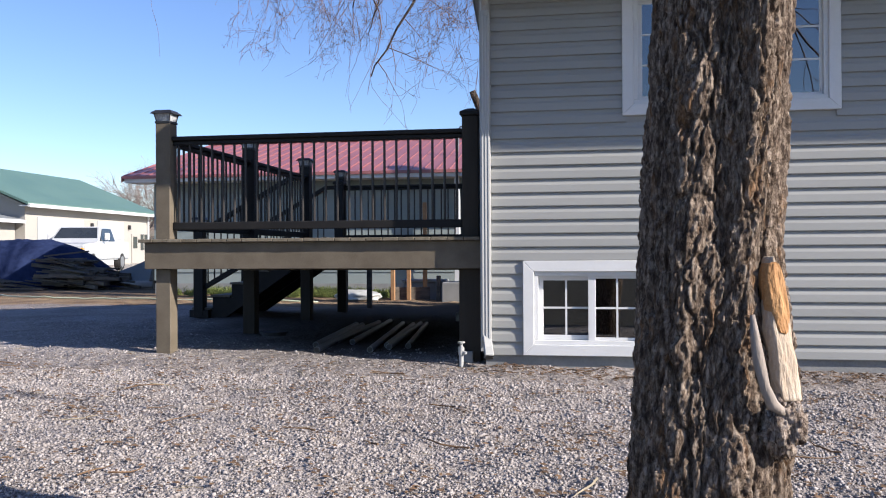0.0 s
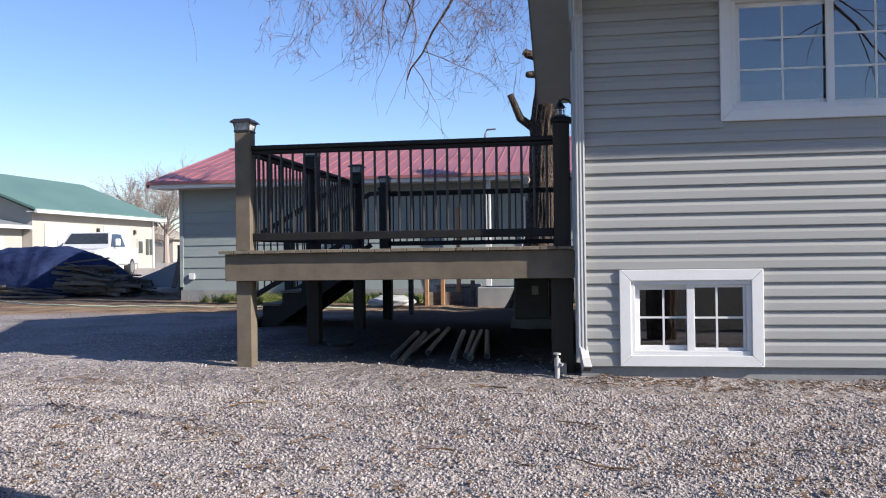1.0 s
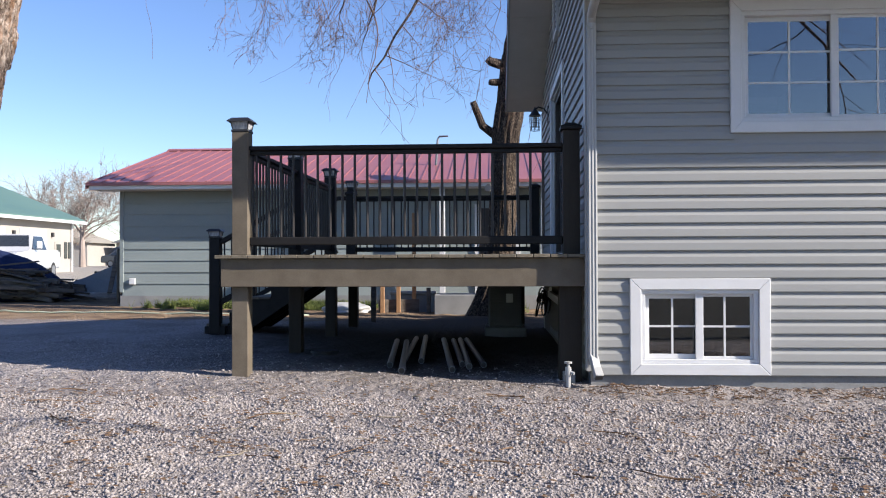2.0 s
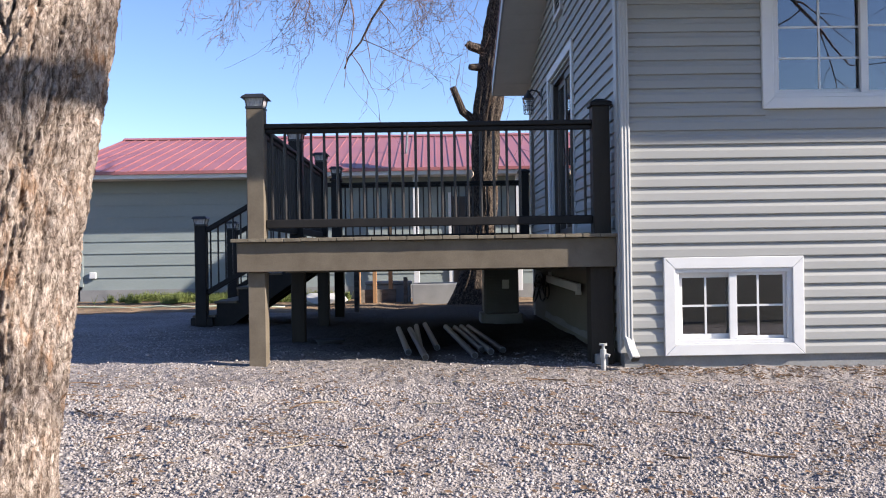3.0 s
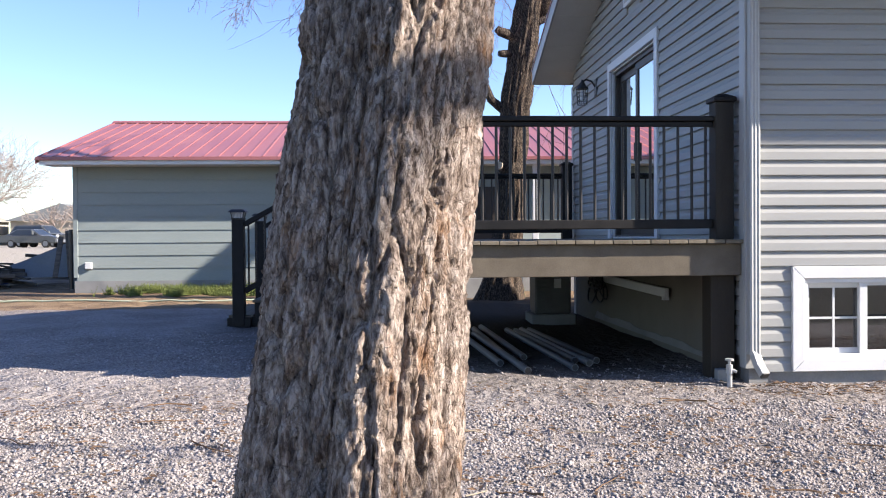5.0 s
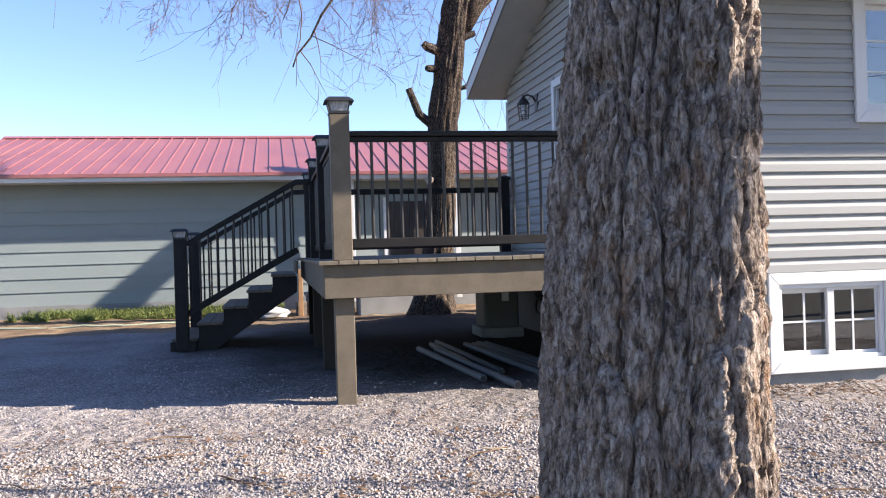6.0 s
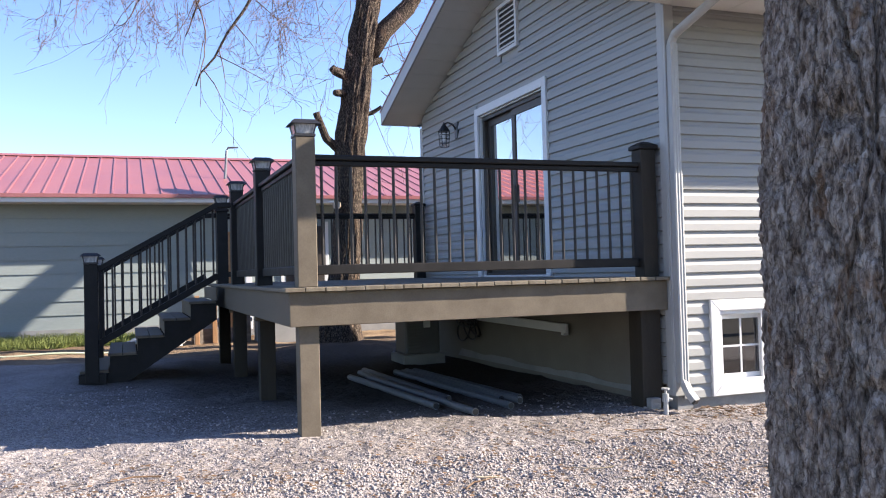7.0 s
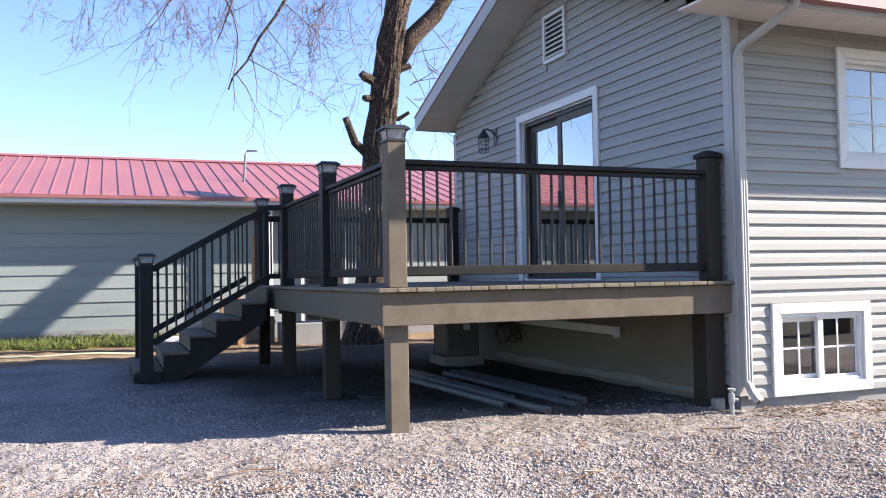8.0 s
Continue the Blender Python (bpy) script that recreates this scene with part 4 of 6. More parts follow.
# ---------------------------------------------------------------- shed
def build_shed():
    x0, x1, y0, y1, zb, ze, zr = -10.08, 7.0, 18.62, 26.4, 0.40, 2.80, 4.22
    ym = 22.8
    sl = (zr - 2.90) / (ym - 18.05)
    s = thing("shed", (-5, y0, zb), "long sage-grey shed with a red ribbed metal roof", "shed")
    part("wall", box(x0 + 0.02, y0 + 0.03, zb - 0.3, x1, y0 + 0.2, 3.0), M_SHED, s)
    part("wall", box(x0 + 0.02, y0 + 0.2, zb - 0.3, x0 + 0.2, y1 + 0.6, 3.0), M_SHED, s)
    part("wall", box(x1 - 0.2, y0 + 0.2, zb - 0.3, x1, y1 + 0.6, 3.0), M_SHED, s)
    part("gable", prism([(y0 + 0.05, 2.9), (2 * ym - y0, 2.9), (ym, zr - 0.1)], "x", x0 + 0.02, x0 + 0.2), M_SHED, s)
    part("foundation", box(x0, y0 - 0.02, zb - 0.5, x1, y0 + 0.1, zb + 0.03), M_CONCRETE, s)
    part("corner_board", box(x0 - 0.02, y0 - 0.025, zb + 0.1, x0 + 0.07, y0 + 0.05, 2.86, 0.005), M_SHED, s)
    # soffit, fascia, roof
    part("soffit", box(x0 - 0.44, 18.06, 2.79, x1 + 0.3, y0 + 0.03, 2.815), M_WHITE, s)
    part("fascia", box(x0 - 0.46, 18.03, 2.785, x1 + 0.3, 18.06, 2.90, 0.004), M_WHITE, s, "white eave fascia")
    for k in (-1, 1):
        yt = ym + k * (ym - 18.0)
        bm = prism([(ym, zr), (yt, zr - sl * abs(ym - yt)), (yt, zr - sl * abs(ym - yt) + 0.05), (ym, zr + 0.05)], "x", x0 - 0.50, x1 + 0.4)
        roof = part("roof", bm, M_ROOF, s)
        if k < 0:
            rib = shared(prism([(ym, zr + 0.045), (yt - 0.012, zr - sl * abs(ym - yt) + 0.045), (yt - 0.012, zr - sl * abs(ym - yt) + 0.066), (ym, zr + 0.068)], "x", 0, 0.03), M_ROOF, "rib")
            for j in range(60):
                piece("rib", rib, roof, (x0 - 0.48 + j * 0.2945, 0, 0))
    part("drip_edge", box(x0 - 0.505, 17.985, 2.87, x1 + 0.4, 18.0, 2.94, 0.003), M_ROOF, s)
    part("ridge_cap", prism([(ym - 0.16, zr + 0.03), (ym, zr + 0.10), (ym + 0.16, zr + 0.03)], "x", x0 - 0.52, x1 + 0.42), M_ROOF, s)
    part("rake_trim", prism([(ym, zr - 0.12), (18.0, 2.80), (18.0, 2.93), (ym, zr + 0.06)], "x", x0 - 0.525, x0 - 0.502), M_ROOF, s)
    # lap boards
    h = 0.262
    for k in range(10):
        z = zb + 0.03 + k * h
        me = shared(prism([(y0 + 0.03, 0), (y0 - 0.012, 0.0), (y0 + 0.006, min(h, 2.86 - z)), (y0 + 0.03, min(h, 2.86 - z))], "x", 0, x1 - x0 - 0.1), M_SHED, "lap_board")
        ob = new("lap_board", me)
        ob.parent = s
        ob.location = Vector((x0 + 0.05, 0, z)) - origin(s)
    # door and white uprights of the porch end
    part("door", box(-1.95, y0 - 0.06, zb, -1.15, y0 - 0.015, 2.35, 0.006), M_BROWN, s, "dark doorway with glazed panel")
    part("door_trim", box(-2.05, y0 - 0.05, zb, -1.955, y0 - 0.013, 2.44, 0.004), M_WHITE, s)
    part("door_trim", box(-1.145, y0 - 0.05, zb, -1.05, y0 - 0.013, 2.44, 0.004), M_WHITE, s)
    for x in (-2.75, -0.55):
        part("porch_post", box(x - 0.06, y0 - 0.45, zb - 0.1, x + 0.06, y0 - 0.33, 2.835, 0.006), M_WHITE, s)
    part("outlet_box", box(x0 + 0.22, y0 - 0.07, zb + 0.28, x0 + 0.36, y0 - 0.014, zb + 0.42, 0.01), M_WHITE, s)
    # bent mast on the roof
    mz = zr - sl * abs(ym - 19.9)
    bm = sweep([(-3.0, 19.9, mz - 0.02), (-2.97, 19.9, mz + 0.35), (-2.95, 19.9, mz + 0.66), (-2.91, 19.9, mz + 0.73), (-2.7, 19.85, mz + 0.73)], [0.03, 0.028, 0.026, 0.024, 0.02], 8)
    part("service_mast", bm, M_PIPE, s, "bent metal service mast")


build_shed()


def planter():
    o = thing("concrete_planter", (-1.95, 16.8, 0.1), "weathered concrete trough near the shed", "planter")
    bm = bmesh.new()
    x0, x1, y0, y1, z0, z1 = -2.80, -1.1, 16.4, 17.2, 0.05, 0.53
    for b in ((x0, y0, z0, x1, y0 + 0.1, z1), (x0, y1 - 0.1, z0, x1, y1, z1), (x0, y0 + 0.1, z0, x0 + 0.1, y1 - 0.1, z1), (x1 - 0.1, y0 + 0.1, z0, x1, y1 - 0.1, z1)):
        box(*b, 0.012, bm)
    part("basin", bm, M_CONCRETE, o)
    part("soil", box(x0 + 0.1, y0 + 0.1, z0, x1 - 0.1, y1 - 0.1, z1 - 0.14), M_LEAF, o, "dark soil")


planter()


def low_wall():
    """A low concrete kerb wall with a capped top beside the trough."""
    o = thing("concrete_wall", (-3.3, 17.3, 0.1), "low weathered concrete wall beside the trough", "wall")
    part("wall_block", box(-3.75, 17.2, 0.05, -2.86, 17.42, 0.50, 0.012), M_CONCRETE, o)
    part("coping", box(-3.78, 17.16, 0.504, -2.83, 17.46, 0.57, 0.012), M_CONCRETE, o, "pale concrete coping")


low_wall()
for x, y, h, mt, lb in ((-3.86, 16.7, 0.85, M_TREATED, "upright orange timber stake by the shed"), (-3.55, 16.8, 1.0, M_TREATED, "short upright orange timber stake by the shed"), (-3.25, 17.0, 2.0, M_TREATED, "tall upright orange timber stake by the shed"),
                        (-2.95, 16.9, 0.5, M_LUMBER, "grey weathered timber stake"), (-3.64, 13.9, 0.78, M_LUMBER, "grey weathered timber stake standing behind the deck")):
    z = float(g(x, y))
    o = part("timber_stake", box(x - 0.04, y - 0.04, z - 0.05, x + 0.04, y + 0.04, z + h, 0.006), mt, None)
    tagged(o, lb, "stake")
o = part("plank", beam((-3.95, 16.78, 0.27), (-3.15, 17.0, 0.27), 0.05, 0.3, 0.006), M_LUMBER, None)
tagged(o, "weathered plank set on edge between the stakes", "plank")


def bundle(x, y):
    """A crumpled white sack."""
    z = float(g(x, y))
    bm = bmesh.new()
    bmesh.ops.create_icosphere(bm, subdivisions=4, radius=1, matrix=Matrix.Identity(4))
    for v in bm.verts:
        n = noise.noise(v.co * 2.1 + Vector((x, y, 0))) * 0.25 + noise.noise(v.co * 6.0) * 0.08
        v.co = Vector((v.co.x * 0.46, v.co.y * 0.28, max(-0.10, v.co.z * 0.14))) * (1 + n)
        v.co += Vector((x, y, z + 0.09))
    o = part("plastic_sack", bm, M_TRIMGREY, None, smooth=True)
    tagged(o, "crumpled white plastic sack lying on bare earth", "sack")


bundle(-4.55, 16.6)


# ---------------------------------------------------------------- trees
def plates(U, Z, wrap, cu, cz, seed):
    """Bark plates: distance to the crack, and a height for each plate, on a stem unrolled to U (round) and Z (up)."""
    nu = max(3, int(round(wrap / cu)))
    cu = wrap / nu
    rs = np.random.RandomState(seed)
    T = rs.rand(nu, 997, 3)
    iu, iz = np.floor(U / cu).astype(int), np.floor(Z / cz).astype(int)
    f1, f2, hh = np.full(U.shape, 9.0), np.full(U.shape, 9.0), np.zeros(U.shape)
    for a in (-1, 0, 1):
        for b in (-1, 0, 1):
            t = T[(iu + a) % nu, (iz + b) % 997]
            d = np.hypot(iu + a + t[..., 0] - U / cu, iz + b + t[..., 1] - Z / cz)
            near = d < f1
            f2 = np.where(near, f1, np.minimum(f2, d))
            hh = np.where(near, t[..., 2], hh)
            f1 = np.where(near, d, f1)
    return f2 - f1, hh


def fuzz(A, Z, cu, cz, wrap, seed):
    """Smooth value noise from -0.5 to 0.5 that closes round the stem."""
    nu = max(3, int(round(wrap / cu)))
    T = np.random.RandomState(seed).rand(nu, 997) - 0.5
    u, v = A / (2 * np.pi) * nu, Z / cz
    iu, iv = np.floor(u).astype(int), np.floor(v).astype(int)
    fu, fv = u - iu, v - iv
    fu, fv = fu * fu * (3 - 2 * fu), fv * fv * (3 - 2 * fv)
    a = T[iu % nu, iv % 997] * (1 - fu) + T[(iu + 1) % nu, iv % 997] * fu
    b = T[iu % nu, (iv + 1) % 997] * (1 - fu) + T[(iu + 1) % nu, (iv + 1) % 997] * fu
    return a * (1 - fv) + b * fv


def trunk(name, base, top, r0, r1, label, seed, height, na=360, mat=None, flare=0.12, knots=(), lobes=(), plate=0.056):
    """A furrowed trunk: interlaced bark plates along a leaning, tapering stem."""
    bx, by = base
    z0 = float(g(bx, by)) - 0.1
    o = thing(name, (bx, by, z0 + 0.1), label, "tree")
    zs = np.concatenate([np.linspace(0, 2.7, 640), np.linspace(2.7, height, 60)[1:]])
    nz = len(zs)
    A, Z = np.meshgrid(2 * np.pi * np.arange(na) / na, zs)
    t = Z / height
    cx = bx + (top[0] - bx) * t + 0.02 * np.sin(2.4 * Z + seed)
    cy = by + (top[1] - by) * t + 0.015 * np.sin(2.0 * Z + 2 * seed)
    R = r0 + (r1 - r0) * t + flare * r0 * np.exp(-Z / 0.28)
    wrap = 2 * np.pi * r0
    U = A * r0
    s = seed * 1.7
    w1 = 0.024 * np.sin(3 * A + 2.6 * Z + s) + 0.009 * np.sin(7 * A - 6.7 * Z + 2 * s)
    w2 = 0.05 * np.sin(5 * A + 3.3 * Z + s) + 0.02 * np.sin(13 * A + 11 * Z)
    rough = fuzz(A, Z, 0.020, 0.05, wrap, seed + 7) * 0.011 + fuzz(A, Z, 0.009, 0.018, wrap, seed + 8) * 0.006
    w1 = w1 + rough
    e1, h1 = plates(U + w1, Z + w2, wrap, plate, 7.4 * plate, seed)
    e2, h2 = plates(U + 0.7 * w1 + 0.8 * rough, Z + 1.7 * w1, wrap, 0.026, 0.13, seed + 50)
    e3, h3 = plates(U + 0.5 * w1 + 0.4 * rough, Z + 1.5 * w1, wrap, 0.010, 0.045, seed + 90)
    fine = fuzz(A, Z, 0.006, 0.012, wrap, seed + 9)
    lump = 0.010 * np.sin(2 * A + 1.9 * Z + s) + 0.007 * np.sin(3 * A - 3.1 * Z + 2.2 * s) + 0.005 * np.sin(5 * A + 4.3 * Z)
    D = plate * (0.42 * np.clip(e1 / 0.17, 0, 1) ** 0.8 + 0.26 * (h1 - 0.5)) + 0.007 * np.clip(e2 / 0.16, 0, 1) ** 0.8 + 0.011 * (h2 - 0.5) + 0.007 * (h3 - 0.5) + 0.003 * np.clip(e3 / 0.2, 0, 1) + 0.006 * fine + 0.3 * rough + lump - 0.25 * plate
    for la, lw, ld in lobes:
        da = (A - la - 0.12 * np.sin(1.3 * Z + s) + np.pi) % (2 * np.pi) - np.pi
        D = D + ld * np.exp(-(da / lw) ** 2)
    for ka, kz, kr, kd in knots:
        da = (A - ka + np.pi) % (2 * np.pi) - np.pi
        D = D + kd * np.exp(-((da * R / kr) ** 2 + ((Z - kz) / (kr * 1.5)) ** 2))
    end = np.clip((height - Z) / 0.12, 0, 1) ** 0.5
    R, D = R * end, D * end
    V = np.stack([cx + np.cos(A) * (R + D), cy + np.sin(A) * (R + D), z0 + Z], -1)
    i = np.arange(nz - 1)[:, None] * na
    k = np.arange(na)[None, :]
    F = np.stack([i + k, i + (k + 1) % na, i + na + (k + 1) % na, i + na + k], -1).reshape(-1, 4)
    raw_mesh("trunk", V.reshape(-1, 3), F, mat or M_BARK, o)
    return o, Vector((top[0], top[1], z0 + height - 0.22))


def tubes(name, segs, mat, parent, n=4, label=""):
    """Many thin tapered pieces in one mesh: (a, b, ra, rb)."""
    A = np.array([s[0] for s in segs], float)
    B = np.array([s[1] for s in segs], float)
    ra, rb = np.array([s[2] for s in segs])[:, None, None], np.array([s[3] for s in segs])[:, None, None]
    d = B - A
    d /= np.linalg.norm(d, axis=1, keepdims=True) + 1e-9
    ref = np.where(np.abs(d[:, 2:3]) > 0.9, np.array([[1.0, 0, 0]]), np.array([[0, 0, 1.0]]))
    s = np.cross(d, ref)
    s /= np.linalg.norm(s, axis=1, keepdims=True)
    u = np.cross(s, d)
    an = 2 * np.pi * np.arange(n) / n
    c = np.cos(an)[None, :, None] * s[:, None] + np.sin(an)[None, :, None] * u[:, None]
    V = np.concatenate([A[:, None] + c * ra, B[:, None] + c * rb], 1).reshape(-1, 3)
    base = (np.arange(len(segs)) * 2 * n)[:, None]
    k = np.arange(n)[None, :]
    F = np.stack([base + k, base + (k + 1) % n, base + n + (k + 1) % n, base + n + k], -1).reshape(-1, 4)
    return raw_mesh(name, V, F, mat, parent, label, smooth=n > 4)


def grow(rs, p, d, length, r, depth, segs, droop=0.0, spread=0.6, kids=3, minr=0.0022, wig=0.22):
    """A bare branch that wanders, thins and forks."""
    n = max(3, int(length / (0.16 if depth < 2 else 0.3)))
    step = length / n
    p, d = Vector(p), Vector(d).normalized()
    for k in range(n):
        ra, rb = r * (1 - 0.75 * k / n), r * (1 - 0.75 * (k + 1) / n)
        d = (d + Vector((rs.gauss(0, wig), rs.gauss(0, wig), rs.gauss(0, wig) - droop)) * 0.5).normalized()
        q = p + d * step
        segs.append((tuple(p), tuple(q), max(ra, minr), max(rb, minr)))
        if depth > 0 and k >= n // 5 and rs.random() < kids / n * 1.25:
            e = (d + Vector((rs.gauss(0, spread), rs.gauss(0, spread), rs.gauss(0, spread) - droop))).normalized()
            grow(rs, q, e, length * rs.uniform(0.4, 0.7), max(rb * 0.6, minr), depth - 1, segs, droop, spread, kids, minr, wig)
        p = q


def crown(parent, top, seed, limbs, label="bare winter crown"):
    rs = random.Random(seed)
    segs = []
    for d, length, r in limbs:
        grow(rs, top, d, length, r, 3, segs, 0.03, 0.6, 4)
    thick = [s for s in segs if s[2] > 0.02]
    thin = [s for s in segs if s[2] <= 0.02]
    if thick:
        tagged(tubes("branch_work", thick, M_BARK, parent, 8), kind="stuff")
    return tagged(tubes("crown", thin, M_TWIG, parent, 4, label), kind="stuff")


t1, p1 = trunk("tree", (0.254, 2.21), (0.36, 2.38), 0.168, 0.145, "furrowed grey-brown tree trunk with a fresh cut wound", 3, 4.4, mat=M_BARKDARK,
               knots=((-0.55, 0.98, 0.11, 0.03), (-0.5, 0.80, 0.10, 0.042), (-0.5, 0.58, 0.12, 0.03), (-1.9, 0.5, 0.16, 0.03)),
               lobes=((-1.25, 0.25, 0.02), (-1.7, 0.25, -0.016), (-2.3, 0.3, 0.012)), plate=0.036)
crown(t1, p1, 11, [((0.3, -0.3, 1), 4.5, 0.12), ((-0.7, -0.3, 0.8), 4.0, 0.10), ((0.6, 0.5, 0.9), 4.0, 0.09)])
part("limb", sweep([(0.35, 2.36, 3.35), (0.36, 1.95, 3.55), (0.34, 1.4, 3.68), (0.34, 0.8, 3.78), (0.3, -0.1, 4.0), (0.2, -1.2, 4.5)], [0.085, 0.062, 0.052, 0.048, 0.04, 0.02], 12), M_BARKDARK, t1, smooth=True)
# sawn wound with pale edge and orange heart
def wound():
    """A torn branch scar: a shield of bare wood, orange above and cream below, with a rolled callus and a burl at its foot."""
    def shield(v0, v1, push, wide):
        bm = bmesh.new()
        nu, nv = 18, 44
        rows = []
        for j in range(nv + 1):
            v = v0 + (v1 - v0) * j / nv
            tip = ((v - v0) * (v1 - v) * 4 / (v1 - v0) ** 2) ** 0.25 if wide < 1 else max(0.0, 1 - v ** 2.4) ** 0.6
            w = 0.003 + 0.037 * wide * tip * (1 + 0.18 * noise.noise(Vector((v * 7, push * 90, 2))))
            mid = Vector((0.412 + 0.040 * (1 - v), 2.105 - 0.012 * (1 - v), 0.74 + 0.36 * v))
            row = []
            for i in range(nu + 1):
                u = -1 + 2 * i / nu
                n = noise.noise(Vector((u * 2.2, v * 6, 1.3))) * 0.005 + noise.noise(Vector((u * 9, v * 5, 4.0))) * 0.003
                out = push - 0.016 + 0.010 * (1 - u * u) + 0.008 * (1 - v) + n - 0.02 * max(0.0, abs(u) - 0.8) / 0.2
                row.append(bm.verts.new(mid + Vector((0.86, 0.5, 0)) * (u * w) + Vector((0.5, -0.86, 0)) * out))
            rows.append(row)
        for j in range(nv):
            for i in range(nu):
                bm.faces.new((rows[j][i], rows[j][i + 1], rows[j + 1][i + 1], rows[j + 1][i]))
        ex = bmesh.ops.extrude_face_region(bm, geom=bm.faces[:])
        bmesh.ops.translate(bm, verts=[e for e in ex["geom"] if isinstance(e, bmesh.types.BMVert)], vec=(-0.006, 0.03, -0.01))
        return bm
    w = part("sawn_wound", shield(0.0, 1.0, 0.0, 1.0), M_CUT, t1, "pale torn branch scar", True)
    part("heart_wood", shield(0.46, 0.96, 0.004, 0.74), M_HEART, w, "orange heartwood", True)
    roll = [(0.350, 2.075, 0.955), (0.355, 2.07, 0.90), (0.362, 2.062, 0.84), (0.374, 2.055, 0.78), (0.392, 2.055, 0.735), (0.42, 2.062, 0.715)]
    part("callus", sweep(roll, [0.006, 0.012, 0.015, 0.013, 0.016, 0.010], 14), M_CALLUS, t1, "smooth pale callus ridge", True)
    bm = bmesh.new()
    bmesh.ops.create_icosphere(bm, subdivisions=5, radius=1)
    for v in bm.verts:
        n = noise.noise(v.co * 2.2) * 0.3 + noise.noise(v.co * 6.5) * 0.2 + noise.noise(v.co * 15) * 0.1
        v.co = Vector((v.co.x * 0.055, v.co.y * 0.055, v.co.z * 0.075)) * (1 + n) + Vector((0.425, 2.105, 0.675))
    part("burl", bm, M_BARK, t1, "knobbly burl below the scar", True)


wound()

t2, p2 = trunk("tree", (-3.66, 2.33), (-3.215, 2.86), 0.217, 0.142, "leaning furrowed tree trunk with sunlit tan bark", 8, 4.4, knots=((-1.2, 0.35, 0.2, 0.03),),
               lobes=((-1.48, 0.26, 0.032), (-1.95, 0.24, -0.026), (-0.6, 0.5, -0.035), (-2.5, 0.25, 0.012)))
crown(t2, p2, 23, [((0.5, -0.2, 1), 4.2, 0.10), ((-0.6, 0.2, 0.9), 3.6, 0.09), ((0.1, -0.8, 0.8), 3.6, 0.07)])


def shade_tree():
    """An unseen tree added beyond the view so that its branches shade the gravel."""
    o = thing("tree", (11.0, -3.35, -0.2), "unseen bare tree added to shade the gravel", "tree")
    part("trunk", sweep([(11, -3.35, -0.4), (11, -3.38, 2.5), (11, -3.38, 5.0), (11, -3.34, 7.0), (11, -3.3, 9.1), (11, -3.2, 10.5)], [0.36, 0.31, 0.27, 0.22, 0.17, 0.12], 16), M_BARK, o, smooth=True)
    crown(o, (11, -3.3, 8.5), 31, [((-0.3, -0.8, 0.8), 3.0, 0.035), ((0.5, 0.9, 0.9), 4.2, 0.07), ((-0.6, 0.8, 0.9), 4.0, 0.05)])


shade_tree()


def back_tree():
    """A bare tree hidden behind the house, whose leaning limb shades the shed wall."""
    o = thing("tree", (2.2, 15.6, 0.2), "bare leaning tree standing behind the house", "tree")
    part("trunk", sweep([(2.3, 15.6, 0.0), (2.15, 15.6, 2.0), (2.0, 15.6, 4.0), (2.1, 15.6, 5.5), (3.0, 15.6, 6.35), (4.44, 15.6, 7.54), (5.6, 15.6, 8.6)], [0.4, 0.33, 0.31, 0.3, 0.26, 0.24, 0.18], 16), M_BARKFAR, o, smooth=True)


back_tree()


